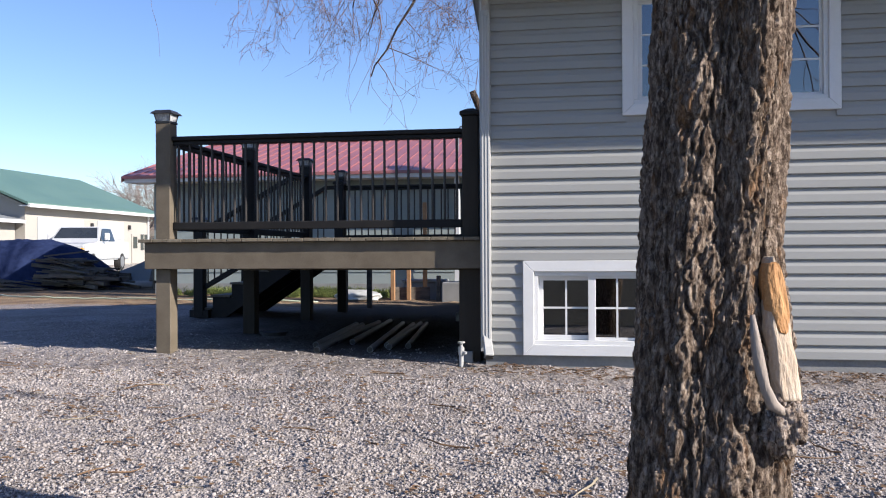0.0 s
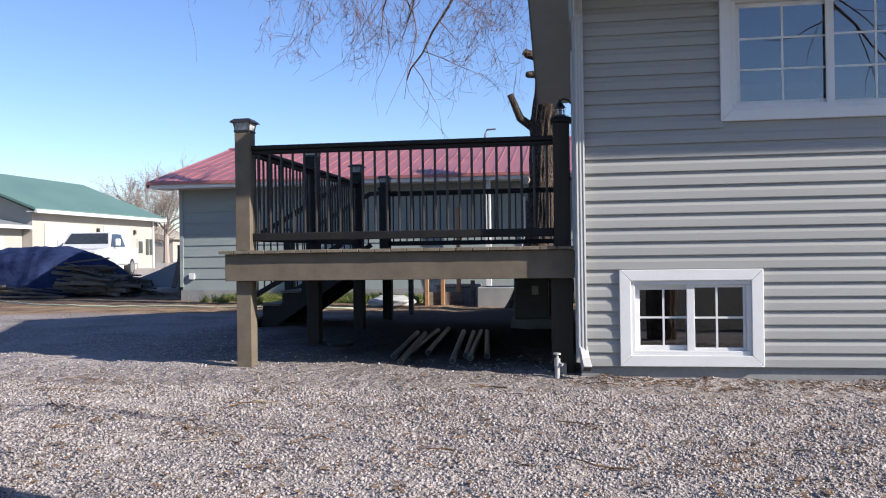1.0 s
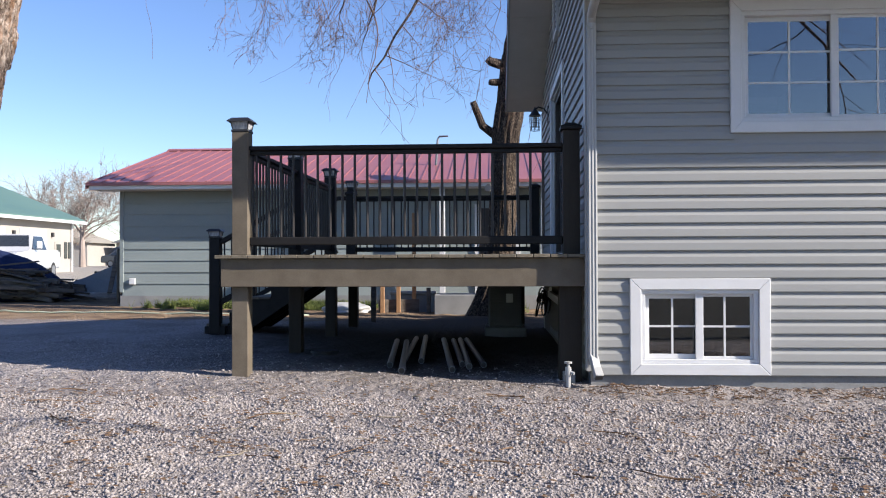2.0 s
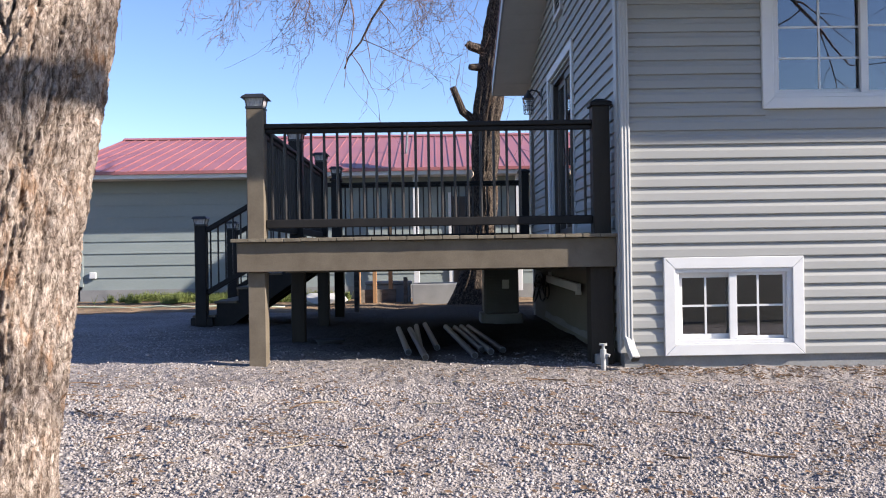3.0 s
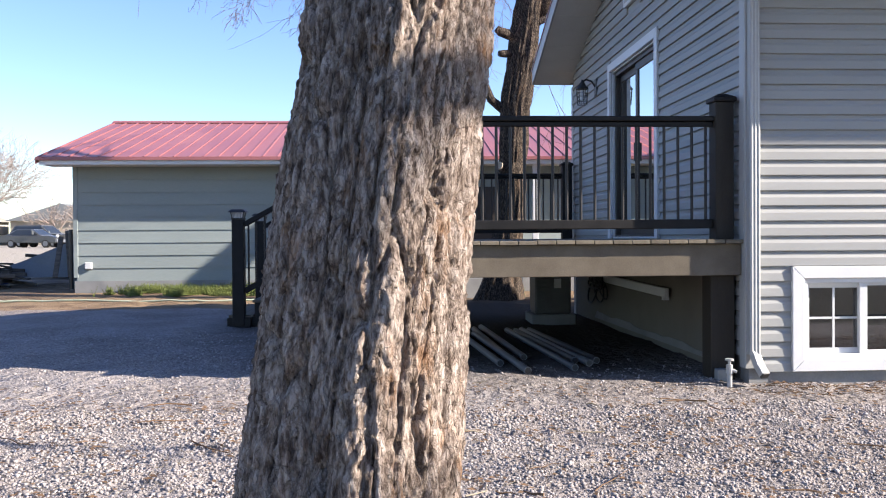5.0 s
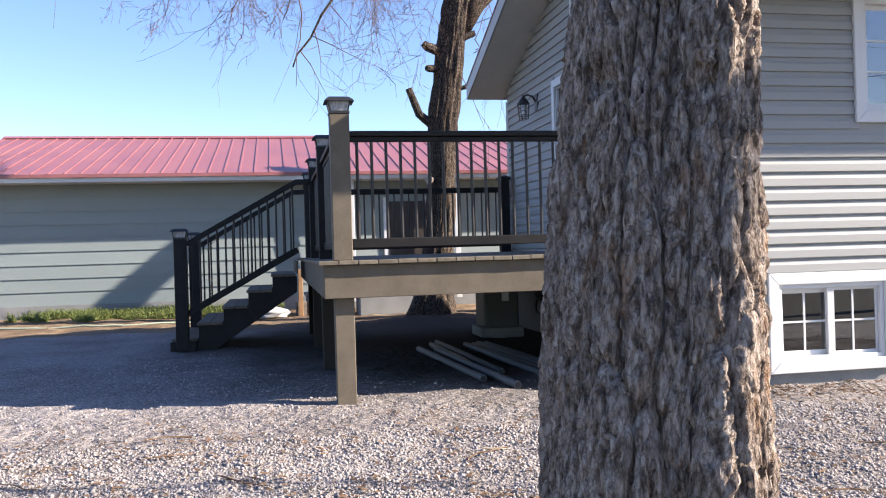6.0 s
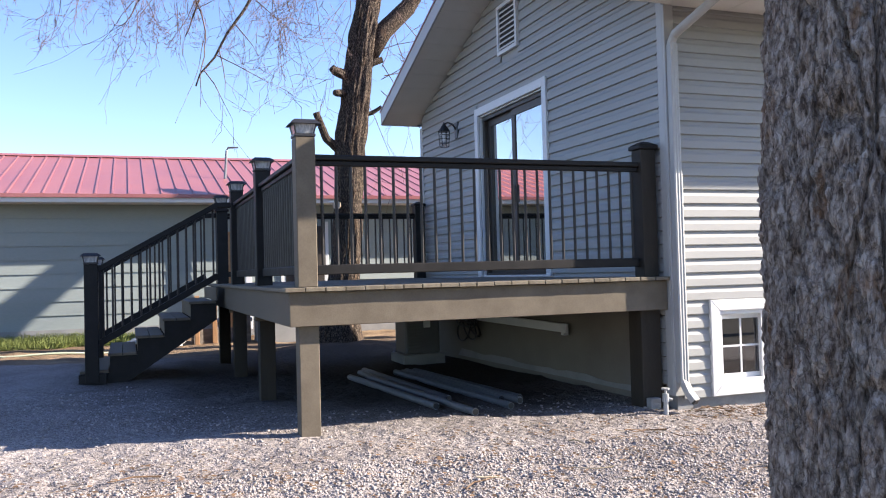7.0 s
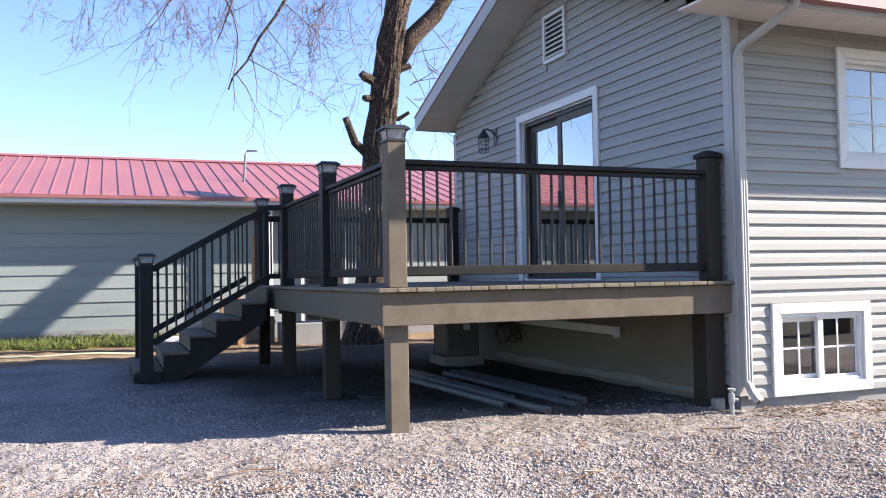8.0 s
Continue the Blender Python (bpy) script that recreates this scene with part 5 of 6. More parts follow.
def yard_tree():
    """The tall bare tree behind the deck, with sawn stubs and drooping twigs."""
    o = thing("tree", (-1.75, 15.2, 0.2), "tall bare tree with sawn stubs and drooping twigs behind the deck", "tree")
    y = 15.2
    path = [(-1.75, 0.0), (-1.60, 0.8), (-1.50, 1.8), (-1.46, 2.5), (-1.41, 3.5), (-1.31, 4.2), (-1.22, 4.8), (-1.12, 5.5), (-1.02, 6.0), (-0.75, 7.4), (-0.6, 9.0)]
    rad = [0.42, 0.27, 0.235, 0.225, 0.24, 0.24, 0.23, 0.22, 0.20, 0.16, 0.11]
    P = []
    for (a, b), (c, d), r, s in zip(path, path[1:], rad, rad[1:]):
        for k in range(8):
            t = k / 8
            P.append((a + (c - a) * t, b + (d - b) * t, r + (s - r) * t))
    na = 90
    V = []
    for x, z, r in P:
        for k in range(na):
            a = 2 * math.pi * k / na
            q = Vector((math.cos(a) * 5, math.sin(a) * 5, z * 1.2))
            d = 0.05 * (abs(noise.noise(q)) * 1.6 - 0.3) + 0.02 * noise.noise(q * 3) + (0.14 * max(0, math.sin(4 * a + 1)) * math.exp(-(z - 0.0) / 0.35))
            V.append((x + math.cos(a) * (r + d), y + math.sin(a) * (r + d), z))
    n = len(P)
    i, k = np.arange(n - 1)[:, None] * na, np.arange(na)[None, :]
    F = np.stack([i + k, i + (k + 1) % na, i + na + (k + 1) % na, i + na + k], -1).reshape(-1, 4)
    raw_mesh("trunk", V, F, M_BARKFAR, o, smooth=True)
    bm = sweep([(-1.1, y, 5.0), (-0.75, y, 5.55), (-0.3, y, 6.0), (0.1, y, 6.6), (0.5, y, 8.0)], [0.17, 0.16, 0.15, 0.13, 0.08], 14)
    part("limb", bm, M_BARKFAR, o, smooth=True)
    # sawn stubs
    for a, b, c, r in (((-1.55, y, 3.42), (-1.83, y - 0.1, 3.62), (-2.0, y - 0.12, 4.05), 0.085), ((-1.5, y - 0.1, 4.72), (-1.68, y - 0.2, 4.75), (-1.74, y - 0.22, 4.80), 0.09), ((-1.52, y - 0.1, 4.40), (-1.66, y - 0.2, 4.38), (-1.70, y - 0.22, 4.38), 0.07),
                       ((-1.2, y, 4.78), (-1.0, y - 0.1, 4.95), (-0.82, y - 0.1, 5.02), 0.075), ((-1.2, y, 4.05), (-1.0, y - 0.05, 4.1), (-0.85, y - 0.1, 4.2), 0.045)):
        part("sawn_stub", sweep([a, b, c], [r, r * 0.85, r * 0.7], 10), M_BARKFAR, o, "sawn branch stub")
    bm = rod((-1.72, y - 0.30, 2.48), (-1.735, y - 0.325, 2.485), 0.07, None, 14)
    part("cut_face", bm, M_CUT, o, "pale cut branch face")
    rs = random.Random(5)
    segs = []
    # long limbs reaching over the yard, whose twigs hang into view
    grow(rs, (-1.1, y, 6.6), (-0.9, -0.1, 0.35), 4.6, 0.07, 0, segs, 0.02, wig=0.08)
    # the bare hanging branch
    def hang(pts, r):
        for a, b in zip(pts, pts[1:]):
            segs.append((a, b, r, r * 0.85))
            r *= 0.85
        return r
    hang([(-2.6, y, 6.6), (-2.95, y, 6.05), (-3.13, y, 5.72), (-3.42, y, 5.3), (-3.62, y, 4.9), (-3.85, y, 4.62), (-3.92, y, 4.42)], 0.035)
    for p, d, L in (((-3.3, y, 5.5), (0.6, 0, -0.6), 0.7), ((-3.55, y, 5.05), (0.35, 0.1, -0.9), 0.8), ((-3.6, y, 4.95), (0.95, 0, -0.3), 1.1), ((-3.0, y, 5.95), (0.8, 0, -0.5), 0.8), ((-3.8, y, 4.7), (0.6, 0, -0.6), 0.9)):
        grow(rs, p, d, L, 0.012, 2, segs, 0.03, 0.4, 2, 0.003)
    # drooping twigs in clusters
    for k in range(66):
        x = (rs.gauss(-5.6, 0.5) if k % 3 == 0 else rs.gauss(-4.35, 0.45) if k % 3 == 1 else rs.uniform(-6.4, -2.6)) if k < 46 else rs.uniform(-2.7, -1.2)
        z = rs.uniform(5.9, 7.2)
        yy = y + rs.uniform(-1.2, 1.0)
        lean = rs.uniform(-0.55, 0.25)
        grow(rs, (x, yy, z), (lean, rs.uniform(-0.2, 0.2), -0.9), rs.uniform(0.45, 1.1) * (1.0 if k < 46 else 1.25), 0.008, 3, segs, 0.05, 0.62, 5, 0.0027, 0.34)
    for k in range(16):
        grow(rs, (rs.uniform(-1.0, -0.3), y + rs.uniform(-0.6, 0.8), rs.uniform(4.4, 6.6)), (rs.uniform(0.2, 1), rs.uniform(-0.3, 0.3), rs.uniform(-0.6, 0.5)), rs.uniform(0.7, 1.5), 0.01, 2, segs, 0.03, 0.5, 4, 0.0032)
    # upper limbs that carry them
    for d, L, r in (((-0.9, 0.05, 0.45), 6.0, 0.09), ((-0.6, -0.3, 0.8), 5.0, 0.08), ((0.7, 0.1, 0.8), 4.5, 0.08), ((-0.2, 0.4, 1), 4.5, 0.08), ((-0.95, 0.2, 0.25), 5.5, 0.07)):
        grow(rs, (-0.85, y, 6.9), d, L, r, 2, segs, 0.0, 0.6, 5, 0.003)
    thick = [s for s in segs if s[2] > 0.014]
    tagged(tubes("branch_work", thick, M_BARKFAR, o, 7), kind="stuff")
    tagged(tubes("crown", [s for s in segs if s[2] <= 0.014], M_TWIG, o, 3, "thin drooping reddish twigs"), kind="stuff")


yard_tree()


def far_tree(x, y, h, seed, w=1.0):
    rs = random.Random(seed)
    z = float(g(x, y))
    o = thing("bare_tree", (x, y, z), "bare winter tree in the hazy distance", "tree", "distant bare trees")
    segs = []
    p = Vector((x, y, z))
    for k in range(5):
        segs.append((tuple(p), tuple(p + Vector((0, 0, h * 0.08))), 0.3 - 0.03 * k, 0.27 - 0.03 * k))
        p += Vector((0, 0, h * 0.08))
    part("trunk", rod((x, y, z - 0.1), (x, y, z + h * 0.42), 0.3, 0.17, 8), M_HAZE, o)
    segs = []
    for k in range(9):
        a = rs.uniform(0, 6.28)
        grow(rs, (x, y, z + h * rs.uniform(0.2, 0.42)), (math.cos(a) * 0.7 * w, math.sin(a) * 0.7 * w, 1), h * rs.uniform(0.4, 0.6), 0.09, 3, segs, -0.01, 0.5, 7, 0.011, 0.22)
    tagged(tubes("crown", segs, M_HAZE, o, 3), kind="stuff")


for x, y, h, sd, w in ((-36.6, 70, 8.2, 1, 0.9), (-39.5, 72, 7.2, 2, 1.0), (-42.5, 75, 6.5, 4, 0.9), (-31.5, 78, 3.6, 5, 1.3), (-36, 84, 4.0, 6, 1.3)):
    far_tree(x, y, h, sd, w)


# ---------------------------------------------------------------- yard to the side
def build_garage():
    o = thing("garage", (-26.4, 43, 0.6), "cream stucco garage with green metal roof and white doors", "garage")
    x0, x1, y0, y1, zb, ze, zr = -36.4, -26.4, 36.6, 48.4, 0.4, 3.55, 5.75
    xm = (x0 + x1) / 2
    part("wall", box(x0, y0, zb, x1, y1, ze), M_BEIGE, o)
    part("gable", prism([(x0, ze), (x1, ze), (xm, zr - 0.1)], "y", y0 + 0.01, y1 - 0.01), M_BEIGE, o)
    for s in (-1, 1):
        xt = xm + s * 5.5
        zt = ze - 0.02
        part("roof", prism([(xm, zr), (xt, zt), (xt, zt + 0.12), (xm, zr + 0.12)], "y", y0 - 0.5, y1 + 0.5), M_GREEN, o)
    part("gutter", box(x1 + 0.46, y0 - 0.45, ze - 0.14, x1 + 0.6, y1 + 0.5, ze + 0.03, 0.01), M_WHITE, o, "white eave gutter")
    part("soffit", box(x1, y0 - 0.45, ze - 0.08, x1 + 0.46, y1 + 0.45, ze - 0.04), M_WHITE, o)
    part("rake_board", prism([(xm, zr - 0.08), (xm + 5.5, ze - 0.12), (xm + 5.5, ze + 0.02), (xm, zr + 0.06)], "y", y1 + 0.5, y1 + 0.53), M_WHITE, o)
    for a, b in ((37.5, 41.4), (42.7, 45.4)):
        d = part("overhead_door", box(x1, a, zb, x1 + 0.05, b, 3.0, 0.01), M_DOORW, o, "white sectional overhead door")
        for k in range(1, 5):
            part("panel", box(x1 + 0.05, a + 0.05, zb + k * 0.52 - 0.48, x1 + 0.07, b - 0.05, zb + k * 0.52 - 0.02, 0.01), M_DOORW, d)
    d = part("side_door", box(x1, 46.3, zb, x1 + 0.05, 47.0, 2.35, 0.01), M_BEIGE, o)
    part("pane", box(x1 + 0.05, 46.42, 1.5, x1 + 0.06, 46.88, 2.2), M_CARGLASS, d)
    for a in (47.35, 47.8):
        part("window", box(x1, a, 1.4, x1 + 0.05, a + 0.3, 2.35, 0.01), M_CARGLASS, o)
    for a in (42.05, 45.9):
        part("wall_light", box(x1, a, 2.6, x1 + 0.15, a + 0.14, 2.85, 0.02), M_BLACK, o)
    part("downpipe", box(x1 + 0.02, 48.1, zb, x1 + 0.12, 48.2, ze, 0.01), M_WHITE, o)


build_garage()


def build_wing():
    o = thing("garage_wing", (-27.2, 33.6, 0.6), "low cream garage wing with grey roof beside the larger garage", "garage")
    x0, x1, y0, y1, zb, ze = -33.0, -26.9, 30.6, 36.55, 0.3, 2.75
    part("wall", box(x0, y0, zb, x1, y1, ze), M_BEIGE, o)
    part("roof", prism([(x0 - 0.3, ze + 1.3), (x1 + 0.5, ze - 0.02), (x1 + 0.5, ze + 0.1), (x0 - 0.3, ze + 1.42)], "y", y0 - 0.4, y1), M_GREYROOF, o)
    part("gutter", box(x1 + 0.46, y0 - 0.4, ze - 0.1, x1 + 0.58, y1, ze + 0.06, 0.01), M_WHITE, o)
    part("overhead_door", box(x1, 32.0, zb, x1 + 0.05, 35.2, 2.3, 0.01), M_DOORW, o, "white overhead door with dark lights")
    for k in range(4):
        part("door_light", box(x1 + 0.05, 32.2 + k * 0.75, 1.15, x1 + 0.06, 32.75 + k * 0.75, 1.5), M_CARGLASS, o)


build_wing()


def wheel(parent, x, y, r, w, side):
    """side: +1 or -1 along local x."""
    bm = rod((x - w / 2, y, r), (x + w / 2, y, r), r, None, 24)
    bmesh.ops.bevel(bm, geom=[e for e in bm.edges if len(e.link_faces) == 2 and e.calc_face_angle(0) > 1], offset=0.04, segments=2, affect="EDGES")
    return bm


def car(name, at, turn, prof, glassprof, width, mat, wheels, r, label, bed=None, lights=True):
    """A parked vehicle along local y (front at -y), drawn out from a side profile."""
    o = new(name)
    o.location = at
    tagged(o, label, "car")
    base = origin(o)

    def add(nm, bm, mt, parent, lb=""):
        bmesh.ops.translate(bm, verts=bm.verts, vec=base)
        return part(nm, bm, mt, parent, lb)
    bm = prism(prof, "x", -width / 2, width / 2)
    bmesh.ops.recalc_face_normals(bm, faces=bm.faces)
    bmesh.ops.bevel(bm, geom=bm.edges[:], offset=0.06, segments=2, affect="EDGES")
    top = max(p[1] for p in prof)
    waist = min(p[1] for p in glassprof)

    def tumble(b):
        for v in b.verts:
            v.co.x *= 1 - 0.17 * max(0.0, (v.co.z - waist) / (top - waist))
    tumble(bm)
    body = add("body", bm, mat, o)
    # cabin: side glass and front and rear screens
    gp = glassprof
    bm = prism([p for p in gp], "x", -width / 2 - 0.012, width / 2 + 0.012)
    tumble(bm)
    add("side_window", bm, M_CARGLASS, o)
    ys = [p[0] for p in gp]
    zs = [p[1] for p in gp]
    f0, f1 = min(gp, key=lambda p: p[0]), max(gp, key=lambda p: p[1] * 10 - p[0])
    bm = bmesh.new()
    n = Vector((0, -(f1[1] - f0[1]), (f1[0] - f0[0]))).normalized() * 0.015
    w0, w1 = width / 2 - 0.10, width / 2 - 0.27
    q = [(-w0, f0[0] - 0.05, f0[1]), (w0, f0[0] - 0.05, f0[1]), (w1, f1[0] - 0.1, f1[1]), (-w1, f1[0] - 0.1, f1[1])]
    a = [bm.verts.new(Vector(p)) for p in q]
    b = [bm.verts.new(Vector(p) + Vector((0, -0.05, 0.03))) for p in q]
    bm.faces.new(a[::-1])
    bm.faces.new(b)
    for k in range(4):
        bm.faces.new((a[k], a[(k + 1) % 4], b[(k + 1) % 4], b[k]))
    add("windscreen", bm, M_CARGLASS, o)
    for y in wheels:
        for s in (-1, 1):
            x = s * (width / 2 - 0.12)
            t = add("wheel", wheel(o, x, y, r, 0.26, s), M_TYRE, o)
            xo = x + s * 0.125
            add("rim", rod((xo - 0.01, y, r), (xo + 0.012, y, r), r * 0.62, None, 18), M_PIPE, t, "silver wheel rim")
    front = min(p[0] for p in prof)
    for s in (-1, 1):
        add("headlight", box(s * width * 0.36 - 0.15, front - 0.02, 0.78, s * width * 0.36 + 0.15, front + 0.1, 0.98, 0.02), M_LENS, o)
        if bed:
            add("marker_light", box(s * width * 0.46 - 0.06, front - 0.015, 0.8, s * width * 0.46 + 0.05, front + 0.1, 0.97, 0.02), M_AMBER, o, "amber marker light")
        add("mirror", box(s * (width / 2 + 0.16) - 0.1, f0[0] + 0.25, f0[1] + 0.02, s * (width / 2 + 0.16) + 0.1, f0[0] + 0.37, f0[1] + 0.32, 0.03), mat if not bed else M_WHITE, o)
    add("grille", box(-width * 0.26, front - 0.02, 0.62, width * 0.26, front + 0.08, 1.0, 0.02), M_BLACK, o)
    add("bumper", box(-width / 2, front - 0.1, 0.42, width / 2, front + 0.1, 0.62, 0.04), M_PIPE, o)
    if bed:
        add("bed_liner", box(-width / 2 + 0.12, bed[0], 1.0, width / 2 - 0.12, bed[1], 1.27, 0.01), M_BLACK, o)
    o.rotation_euler = (0, 0, radians(turn))
    return o


car("pickup_truck", (-20.75, 32.6, 0.42), 13, [(-2.9, 0.45), (-2.95, 1.0), (-2.75, 1.13), (-1.25, 1.22), (-0.55, 1.88), (0.75, 1.90), (0.95, 1.28), (2.8, 1.28), (2.85, 0.5)],
    [(-1.05, 1.28), (-0.48, 1.80), (0.62, 1.80), (0.75, 1.28)], 2.0, M_PAINTW, (-1.95, 1.75), 0.40, "white pickup truck parked before the garage", bed=(1.05, 2.7))
car("sport_utility_vehicle", (-31.5, 70.0, 0.72), 78, [(-2.3, 0.4), (-2.35, 0.9), (-2.1, 1.05), (-1.1, 1.1), (-0.4, 1.75), (1.9, 1.75), (2.3, 1.1), (2.35, 0.45)],
    [(-0.95, 1.12), (-0.35, 1.66), (1.8, 1.66), (2.1, 1.12)], 1.9, M_PAINTG, (-1.45, 1.4), 0.37, "dark grey sport utility vehicle parked by the street")
car("sedan", (-30.5, 66.0, 0.72), 80, [(-2.2, 0.35), (-2.25, 0.7), (-2.0, 0.85), (-1.0, 0.92), (-0.2, 1.4), (1.0, 1.4), (1.7, 0.98), (2.25, 0.95), (2.3, 0.4)],
    [(-0.8, 0.96), (-0.15, 1.33), (0.95, 1.33), (1.45, 0.98)], 1.78, M_PAINTG, (-1.4, 1.35), 0.32, "dark sedan parked by the street")


def tarp_pile():
    cx, cy = -15.75, 21.5
    z = float(g(cx, cy))
    bm = bmesh.new()
    nu, nv = 70, 50
    grid = []
    for i in range(nu):
        row = []
        for j in range(nv):
            u, v = -1 + 2 * i / (nu - 1), -1 + 2 * j / (nv - 1)
            r = (abs(u) ** 2.4 + abs(v) ** 2.4) ** (1 / 2.4)
            h = max(0.0, 1 - r ** 2.2) ** 0.55
            x, y = cx + u * 2.6 + v * 0.3, cy + v * 1.3 + u * 0.4
            f = noise.noise(Vector((x * 1.1, y * 1.1, 2))) * 0.12 + abs(noise.noise(Vector((x * 3.3 + y, y * 2.1, 5)))) * 0.07
            row.append(bm.verts.new((x, y, z + 1.38 * h + f * min(1, h * 3) - 0.03)))
        grid.append(row)
    for i in range(nu - 1):
        for j in range(nv - 1):
            bm.faces.new((grid[i][j], grid[i + 1][j], grid[i + 1][j + 1], grid[i][j + 1]))
    o = part("tarpaulin", bm, M_TARP, None, smooth=True)
    tagged(o, "creased blue tarpaulin draped over a heap", "tarp")


tarp_pile()


def lumber_pile(name, cx, cy, ang, n, seed, label, L=2.6, hgt=0.8):
    rs = random.Random(seed)
    z = float(g(cx, cy))
    o = thing(name, (cx, cy, z), label, "lumber")
    for k in range(n):
        a = radians(ang + rs.gauss(0, 13))
        l = L * rs.uniform(0.35, 1.0)
        u = rs.uniform(-1, 1)
        top = hgt * (1.0 - 0.42 * (u + 1)) + 0.1
        x, y = cx + 0.5 * L * 0.6 * u, cy + rs.uniform(-0.6, 0.5)
        d = Vector((math.cos(a), math.sin(a), -0.16 * rs.random() + rs.gauss(0, 0.07)))
        p = Vector((x, y, z + 0.05 + top * rs.random() ** 0.7))
        low = p.z - abs(d.z) * l / 2
        if low < z + 0.03:
            p.z += z + 0.03 - low
        part("plank", beam(p - d * l / 2, p + d * l / 2, rs.choice((0.09, 0.12, 0.16)), rs.choice((0.03, 0.04, 0.09)), 0.004), M_LUMBER, o)


lumber_pile("lumber_pile", -13.35, 20.7, -8, 95, 3, "heap of weathered planks and broken pallets", 2.0, 0.85)
lumber_pile("lumber_pile", -15.2, 19.9, 5, 14, 9, "low stack of weathered planks before the tarpaulin", 2.2, 0.25)
lumber_pile("lumber_pile", -12.6, 24.8, -20, 20, 14, "dark heap of planks leaning beside the shed", 2.4, 0.5)
# leaning boards and a dark sheet by the shed's end
def shed_end():
    o = thing("leaning_boards", (-11.1, 21.5, 0.45), "grey boards leaning against a dark sheet beside the shed", "lumber")
    for foot, head, z, w in ((-11.26, -11.34, 1.36, 0.11), (-10.92, -11.2, 1.5, 0.1), (-10.72, -10.95, 1.42, 0.08)):
        part("plank", beam((foot, 20.6, 0.42), (head, 21.2, z), w, 0.04, 0.004), M_LUMBER, o)
    bm = bmesh.new()
    vs = [bm.verts.new(p) for p in ((-13.4, 21.4, 0.4), (-10.4, 21.4, 0.4), (-10.4, 21.8, 1.36), (-11.3, 21.8, 1.27), (-12.4, 21.7, 0.8))]
    f = bm.faces.new(vs)
    ex = bmesh.ops.extrude_face_region(bm, geom=[f])
    for v in ex["geom"]:
        if isinstance(v, bmesh.types.BMVert):
            v.co.y += 0.4
    part("sheet", bm, M_GREYROOF, o, "dark grey sheet")


shed_end()
o = part("fence_post", rod((-10.26, 18.9, 0.25), (-10.26, 18.9, 1.5), 0.045, 0.042, 10), M_BLACK, None)
tagged(o, "dark metal post beside the shed corner", "post")


def hose(pts, label):
    P = []
    V = [Vector((x, y, float(g(x, y)) + 0.02)) for x, y in pts]
    for k in range(len(V) - 1):
        p0, p1, p2, p3 = V[max(k - 1, 0)], V[k], V[k + 1], V[min(k + 2, len(V) - 1)]
        for j in range(8):
            t = j / 8
            P.append(0.5 * ((2 * p1) + (p2 - p0) * t + (2 * p0 - 5 * p1 + 4 * p2 - p3) * t * t + (3 * p1 - p0 - 3 * p2 + p3) * t ** 3))
    for p in P:
        p.z = float(g(p.x, p.y)) + 0.018
    o = part("garden_hose", sweep(P, [0.018] * len(P), 8), M_HOSE, None, smooth=True)
    tagged(o, label, "hose")


hose([(-19, 19.6), (-16.5, 19.2), (-14.2, 18.0), (-12, 16.6), (-10, 16.3), (-8, 15.9), (-6.6, 15.6), (-5, 15.7)], "pale green garden hose lying across bare earth")


def strokes(name, n, area, length, r, mat, seed, label, category, up=0.3):
    """Many short strands scattered on the ground."""
    rs = random.Random(seed)
    segs = []
    for _ in range(n):
        x, y = rs.uniform(area[0], area[1]), rs.uniform(area[2], area[3])
        if up > 1 and noise.noise(Vector((x * 1.4, y * 2.2, seed))) < -0.32 + 0.3 * abs(y - area[3]):
            continue
        a, l = rs.uniform(0, 6.28), length * rs.uniform(0.4, 1.2)
        z = float(g(x, y)) + r
        e = (x + math.cos(a) * l, y + math.sin(a) * l)
        segs.append(((x, y, z), (e[0], e[1], float(g(*e)) + r + up * l * rs.random()), r, r * 0.5))
    o = tubes(name, segs, mat, None, 3)
    tagged(o, label, category, kind="stuff")


strokes("grass", 24000, (-9.2, -4.2, 17.1, 18.6), 0.075, 0.007, M_GRASS, 1, "strip of green spring grass along the shed", "grass", 2.5)
strokes("grass", 1200, (-2.6, -0.9, 17.0, 18.4), 0.09, 0.006, M_GRASS, 4, "tufts of green grass near the tree", "grass", 2.2)
strokes("straw", 900, (-7, 3, 3.0, 7.2), 0.10, 0.0022, M_STRAW, 2, "scattered dry straw on the gravel", "straw", 0.15)
strokes("straw", 500, (-0.9, 2.2, 6.45, 6.9), 0.06, 0.004, M_LEAF, 12, "dry leaf litter along the house wall", "straw", 0.3)


def fallen_twigs():
    rs = random.Random(6)
    for k in range(44):
        x, y = rs.uniform(-6.5, 2.6), rs.uniform(3.4, 6.5)
        segs = []
        a = rs.uniform(-0.8, 0.8) + (math.pi if rs.random() < 0.5 else 0)
        p, l, r = Vector((x, y, float(g(x, y)) + 0.012)), rs.uniform(0.12, 0.45), rs.uniform(0.003, 0.007)
        for j in range(5):
            a += rs.gauss(0, 0.3)
            q = p + Vector((math.cos(a), math.sin(a), 0)) * l / 5
            q.z = float(g(q.x, q.y)) + 0.012 + 0.01 * rs.random()
            segs.append(q)
            p = q
        o = part("fallen_twig", sweep(segs, [r, r * 0.9, r * 0.8, r * 0.6, r * 0.4], 5), M_LEAF if rs.random() < 0.85 else M_STRAW)
        tagged(o, "thin dry fallen twig lying on gravel", "twig", "twigs on the gravel")


fallen_twigs()


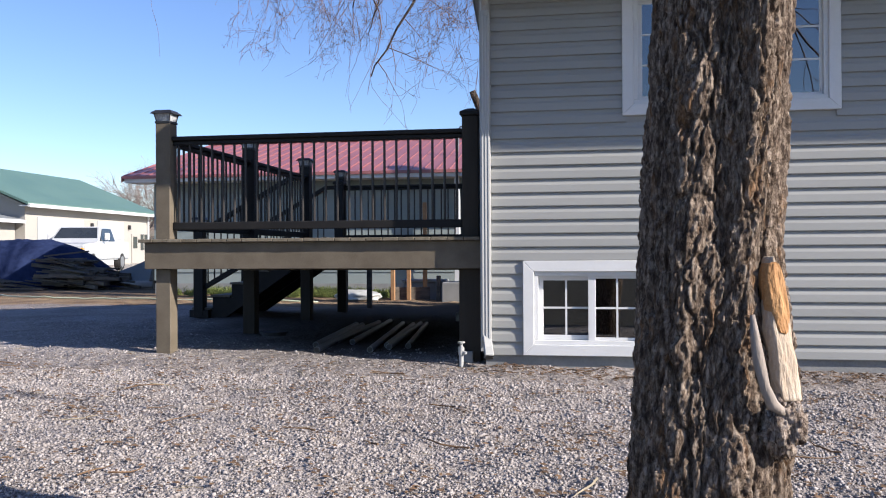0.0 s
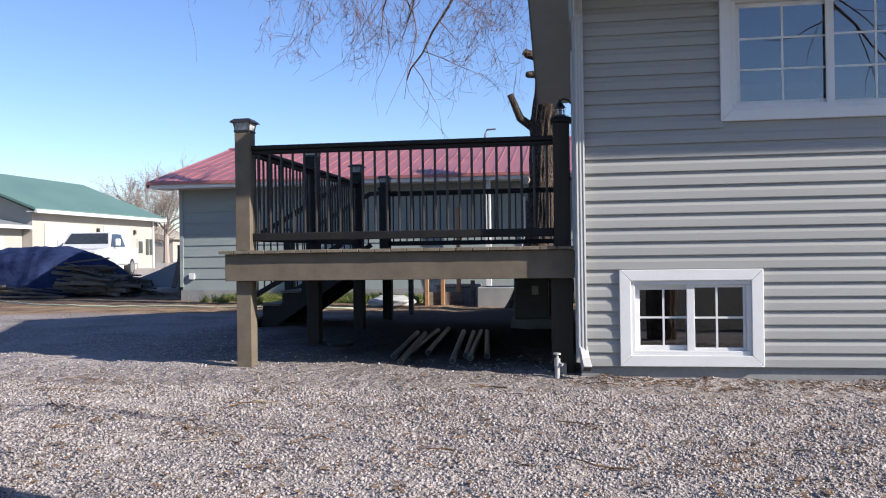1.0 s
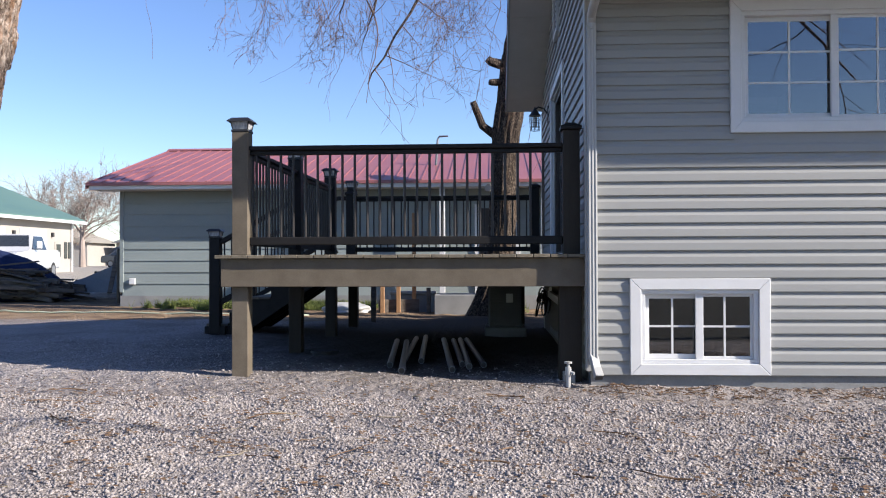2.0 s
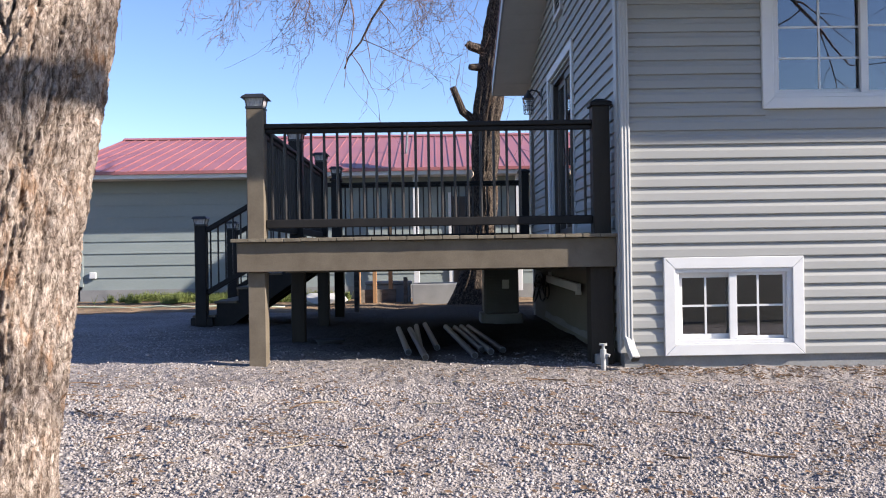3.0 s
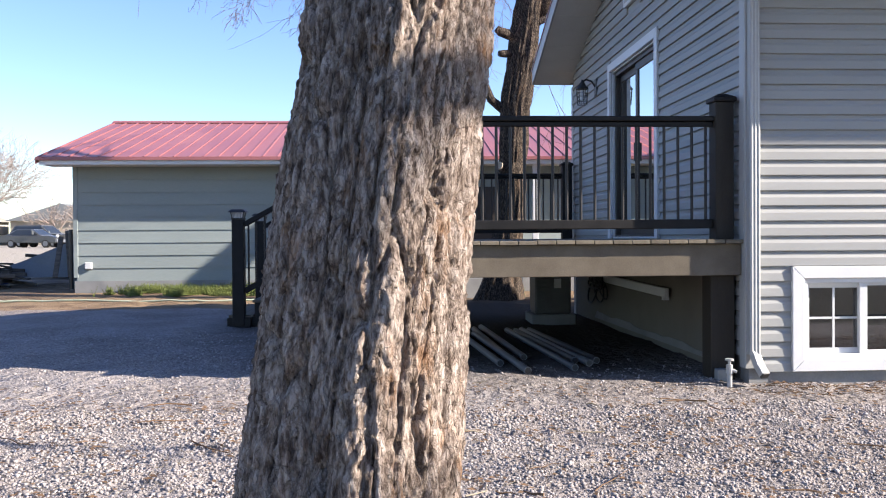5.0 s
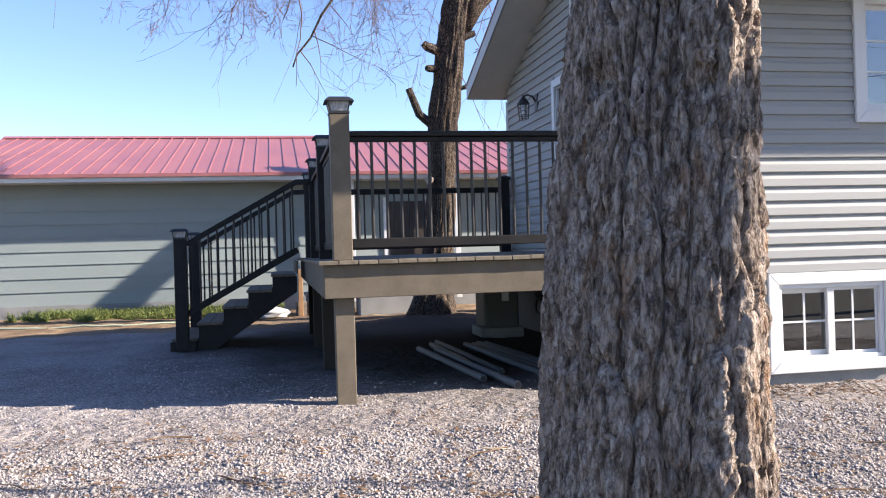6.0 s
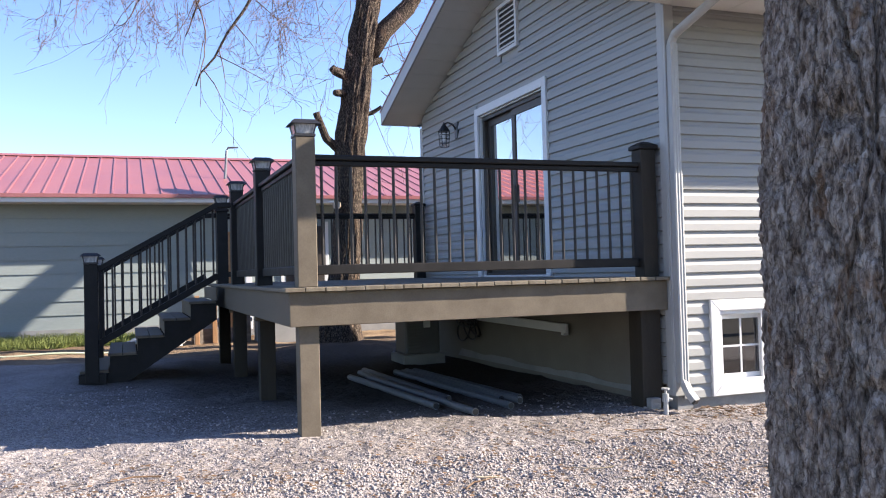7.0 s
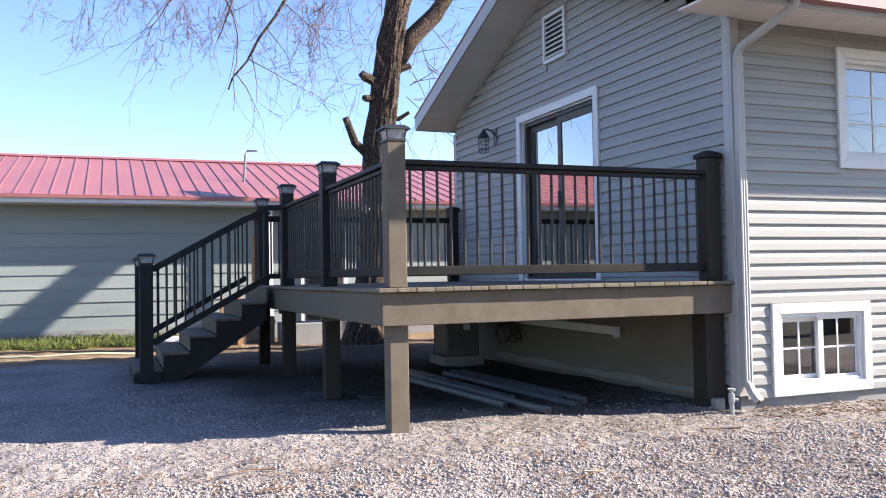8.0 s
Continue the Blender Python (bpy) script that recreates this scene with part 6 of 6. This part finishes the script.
def leaves():
    rs = np.random.RandomState(3)
    n, m = 8400, 420
    x, y = rs.uniform(-7, 3.2, n), rs.uniform(2.6, 6.9, n)
    cx, cy = rs.uniform(-7, 3.2, m), rs.uniform(2.8, 6.7, m)
    heap = rs.randint(0, m, n // 2)
    x[:n // 2] = cx[heap] + rs.normal(0, 0.085, n // 2)
    y[:n // 2] = cy[heap] + rs.normal(0, 0.045, n // 2)
    s = rs.uniform(0.008, 0.026, n)
    a = rs.uniform(0, 6.28, n)
    z = g(x, y) + 0.014
    q = np.array([(-1, 0, 0), (0, -0.45, 0.35), (1, 0, 0.2), (0, 0.45, 0.1)], float)
    V = np.zeros((n, 4, 3))
    for k in range(4):
        V[:, k, 0] = x + s * (q[k, 0] * np.cos(a) - q[k, 1] * np.sin(a))
        V[:, k, 1] = y + s * (q[k, 0] * np.sin(a) + q[k, 1] * np.cos(a))
        V[:, k, 2] = z + s * q[k, 2]
    F = np.arange(n * 4).reshape(n, 4)
    tagged(raw_mesh("dead_leaves", V.reshape(-1, 3), F, M_LEAF), "small dead brown leaves strewn over gravel", "leaves", kind="stuff")


leaves()


def gravel():
    """Loose angular stones on the yard, denser near the walk."""
    rs = np.random.RandomState(7)
    n1, n2 = 104000, 24000
    x = np.concatenate([rs.uniform(-6.5, 3.0, n1), rs.uniform(-9, 3.5, n2)])
    y = np.concatenate([rs.uniform(2.9, 6.2, n1), rs.uniform(5.8, 10.5, n2)])
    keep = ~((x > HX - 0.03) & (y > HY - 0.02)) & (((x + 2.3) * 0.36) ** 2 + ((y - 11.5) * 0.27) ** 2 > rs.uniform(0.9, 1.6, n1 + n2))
    x, y = x[keep], y[keep]
    n = len(x)
    s = np.clip(rs.gamma(4, 0.0013, n), 0.003, 0.013)
    cube = np.array([(i, j, k) for i in (-1, 1) for j in (-1, 1) for k in (-1, 1)], float)
    V = cube[None] * rs.uniform(0.45, 1.0, (n, 8, 3))
    a, b = rs.uniform(0, 6.28, n), rs.uniform(-0.7, 0.7, n)
    V[..., 2] *= 0.72
    X = V[..., 0] * np.cos(b)[:, None] - V[..., 2] * np.sin(b)[:, None]
    Z = V[..., 0] * np.sin(b)[:, None] + V[..., 2] * np.cos(b)[:, None]
    U = X * np.cos(a)[:, None] - V[..., 1] * np.sin(a)[:, None]
    W = X * np.sin(a)[:, None] + V[..., 1] * np.cos(a)[:, None]
    P = np.stack([x[:, None] + U * s[:, None], y[:, None] + W * s[:, None], g(x, y)[:, None] + (Z * s[:, None]) + (s * 0.25)[:, None]], -1)
    q = np.array([(0, 1, 3, 2), (4, 6, 7, 5), (0, 4, 5, 1), (2, 3, 7, 6), (0, 2, 6, 4), (1, 5, 7, 3)])
    F = (np.arange(n) * 8)[:, None, None] + q[None]
    tagged(raw_mesh("gravel", P.reshape(-1, 3), F.reshape(-1, 4), M_STONE), "loose pinkish grey crushed gravel covering the yard", "gravel", kind="stuff")


gravel()


def far_house(x, y, w, h, wall_mat, roof_mat, label):
    z = float(g(x, y))
    o = thing("far_house", (x, y, z), label, "house", "distant houses")
    part("wall", box(x - w / 2, y, z - 0.2, x + w / 2, y + 7, z + h), wall_mat, o)
    part("roof", prism([(x - w / 2 - 0.5, z + h), (x + w / 2 + 0.5, z + h), (x, z + h + 1.9)], "y", y - 0.4, y + 7.4), roof_mat, o)
    for k in (-0.28, 0.2):
        part("window", box(x + k * w - 0.6, y - 0.04, z + 1.0, x + k * w + 0.6, y, z + 2.2), M_CARGLASS, o)


far_house(-40, 96, 11, 2.7, M_TAN, M_GREYROOF, "low tan house across the street")
far_house(-31, 104, 9, 3.2, M_WHITE, M_GREYROOF, "pale two-gabled house across the street")
far_house(-52, 92, 10, 2.6, M_BEIGE, M_TAN, "low cream house across the street")
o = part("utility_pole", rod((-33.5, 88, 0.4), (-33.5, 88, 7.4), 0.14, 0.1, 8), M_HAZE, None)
tagged(o, "wooden utility pole in the distance", "pole")
part("cross_arm", box(-34.4, 87.9, 6.8, -32.6, 88.1, 6.95), M_HAZE, o)


# ---------------------------------------------------------------- siding courses
def lay_siding():
    z, k = 0.2515, 0
    while z < 3.44:
        h = min(LAP, 3.452 - z)
        segs = [(HX + 0.071, 2.9, z, h)]
        for w in (inner(BW, 0.03), inner(UW, 0.03)):
            nxt = []
            for a, b, c, hh in segs:
                if c + hh <= w[2] or c >= w[3] or b <= w[0] or a >= w[1]:
                    nxt.append((a, b, c, hh))
                    continue
                nxt += [(a, w[0], c, hh), (w[1], b, c, hh)]
            segs = nxt
        for a, b, c, hh in segs:
            piece("siding_course", lap_piece(b - a, hh, "x"), wall_front, (a, HY, c))
        z += LAP
    z, lap = 1.169, 0.1117
    while z < RZ - 0.05:
        h = min(lap, RZ - z)
        lo, hi = HY + 0.086, HY2 - 0.086
        if z + h > 3.5:
            half = max(0.05, (RZ - (z + h * 0.5)) / SL)
            lo, hi = max(lo, HYM - half), min(hi, HYM + half)
        segs = [(lo, hi)]
        for w in ((DOOR[0] + 0.03, DOOR[1] - 0.03, DOOR[2] - 1, DOOR[3] - 0.03), (9.59, 10.055, 3.845, 4.362)):
            nxt = []
            for a, b in segs:
                if z + h <= w[2] or z >= w[3] or b <= w[0] or a >= w[1]:
                    nxt.append((a, b))
                else:
                    nxt += [(a, w[0]), (w[1], b)]
            segs = nxt
        for a, b in segs:
            if b - a > 0.02:
                piece("siding_course", lap_piece(b - a, h, "y"), wall_gable, (HX, a, z))
        z += lap
    # a few short courses at the corner beneath deck level
    z = 0.364
    while z < 0.95:
        piece("siding_course", lap_piece(0.1, LAP, "y"), wall_gable, (HX, HY + 0.087, z))
        z += LAP


lay_siding()
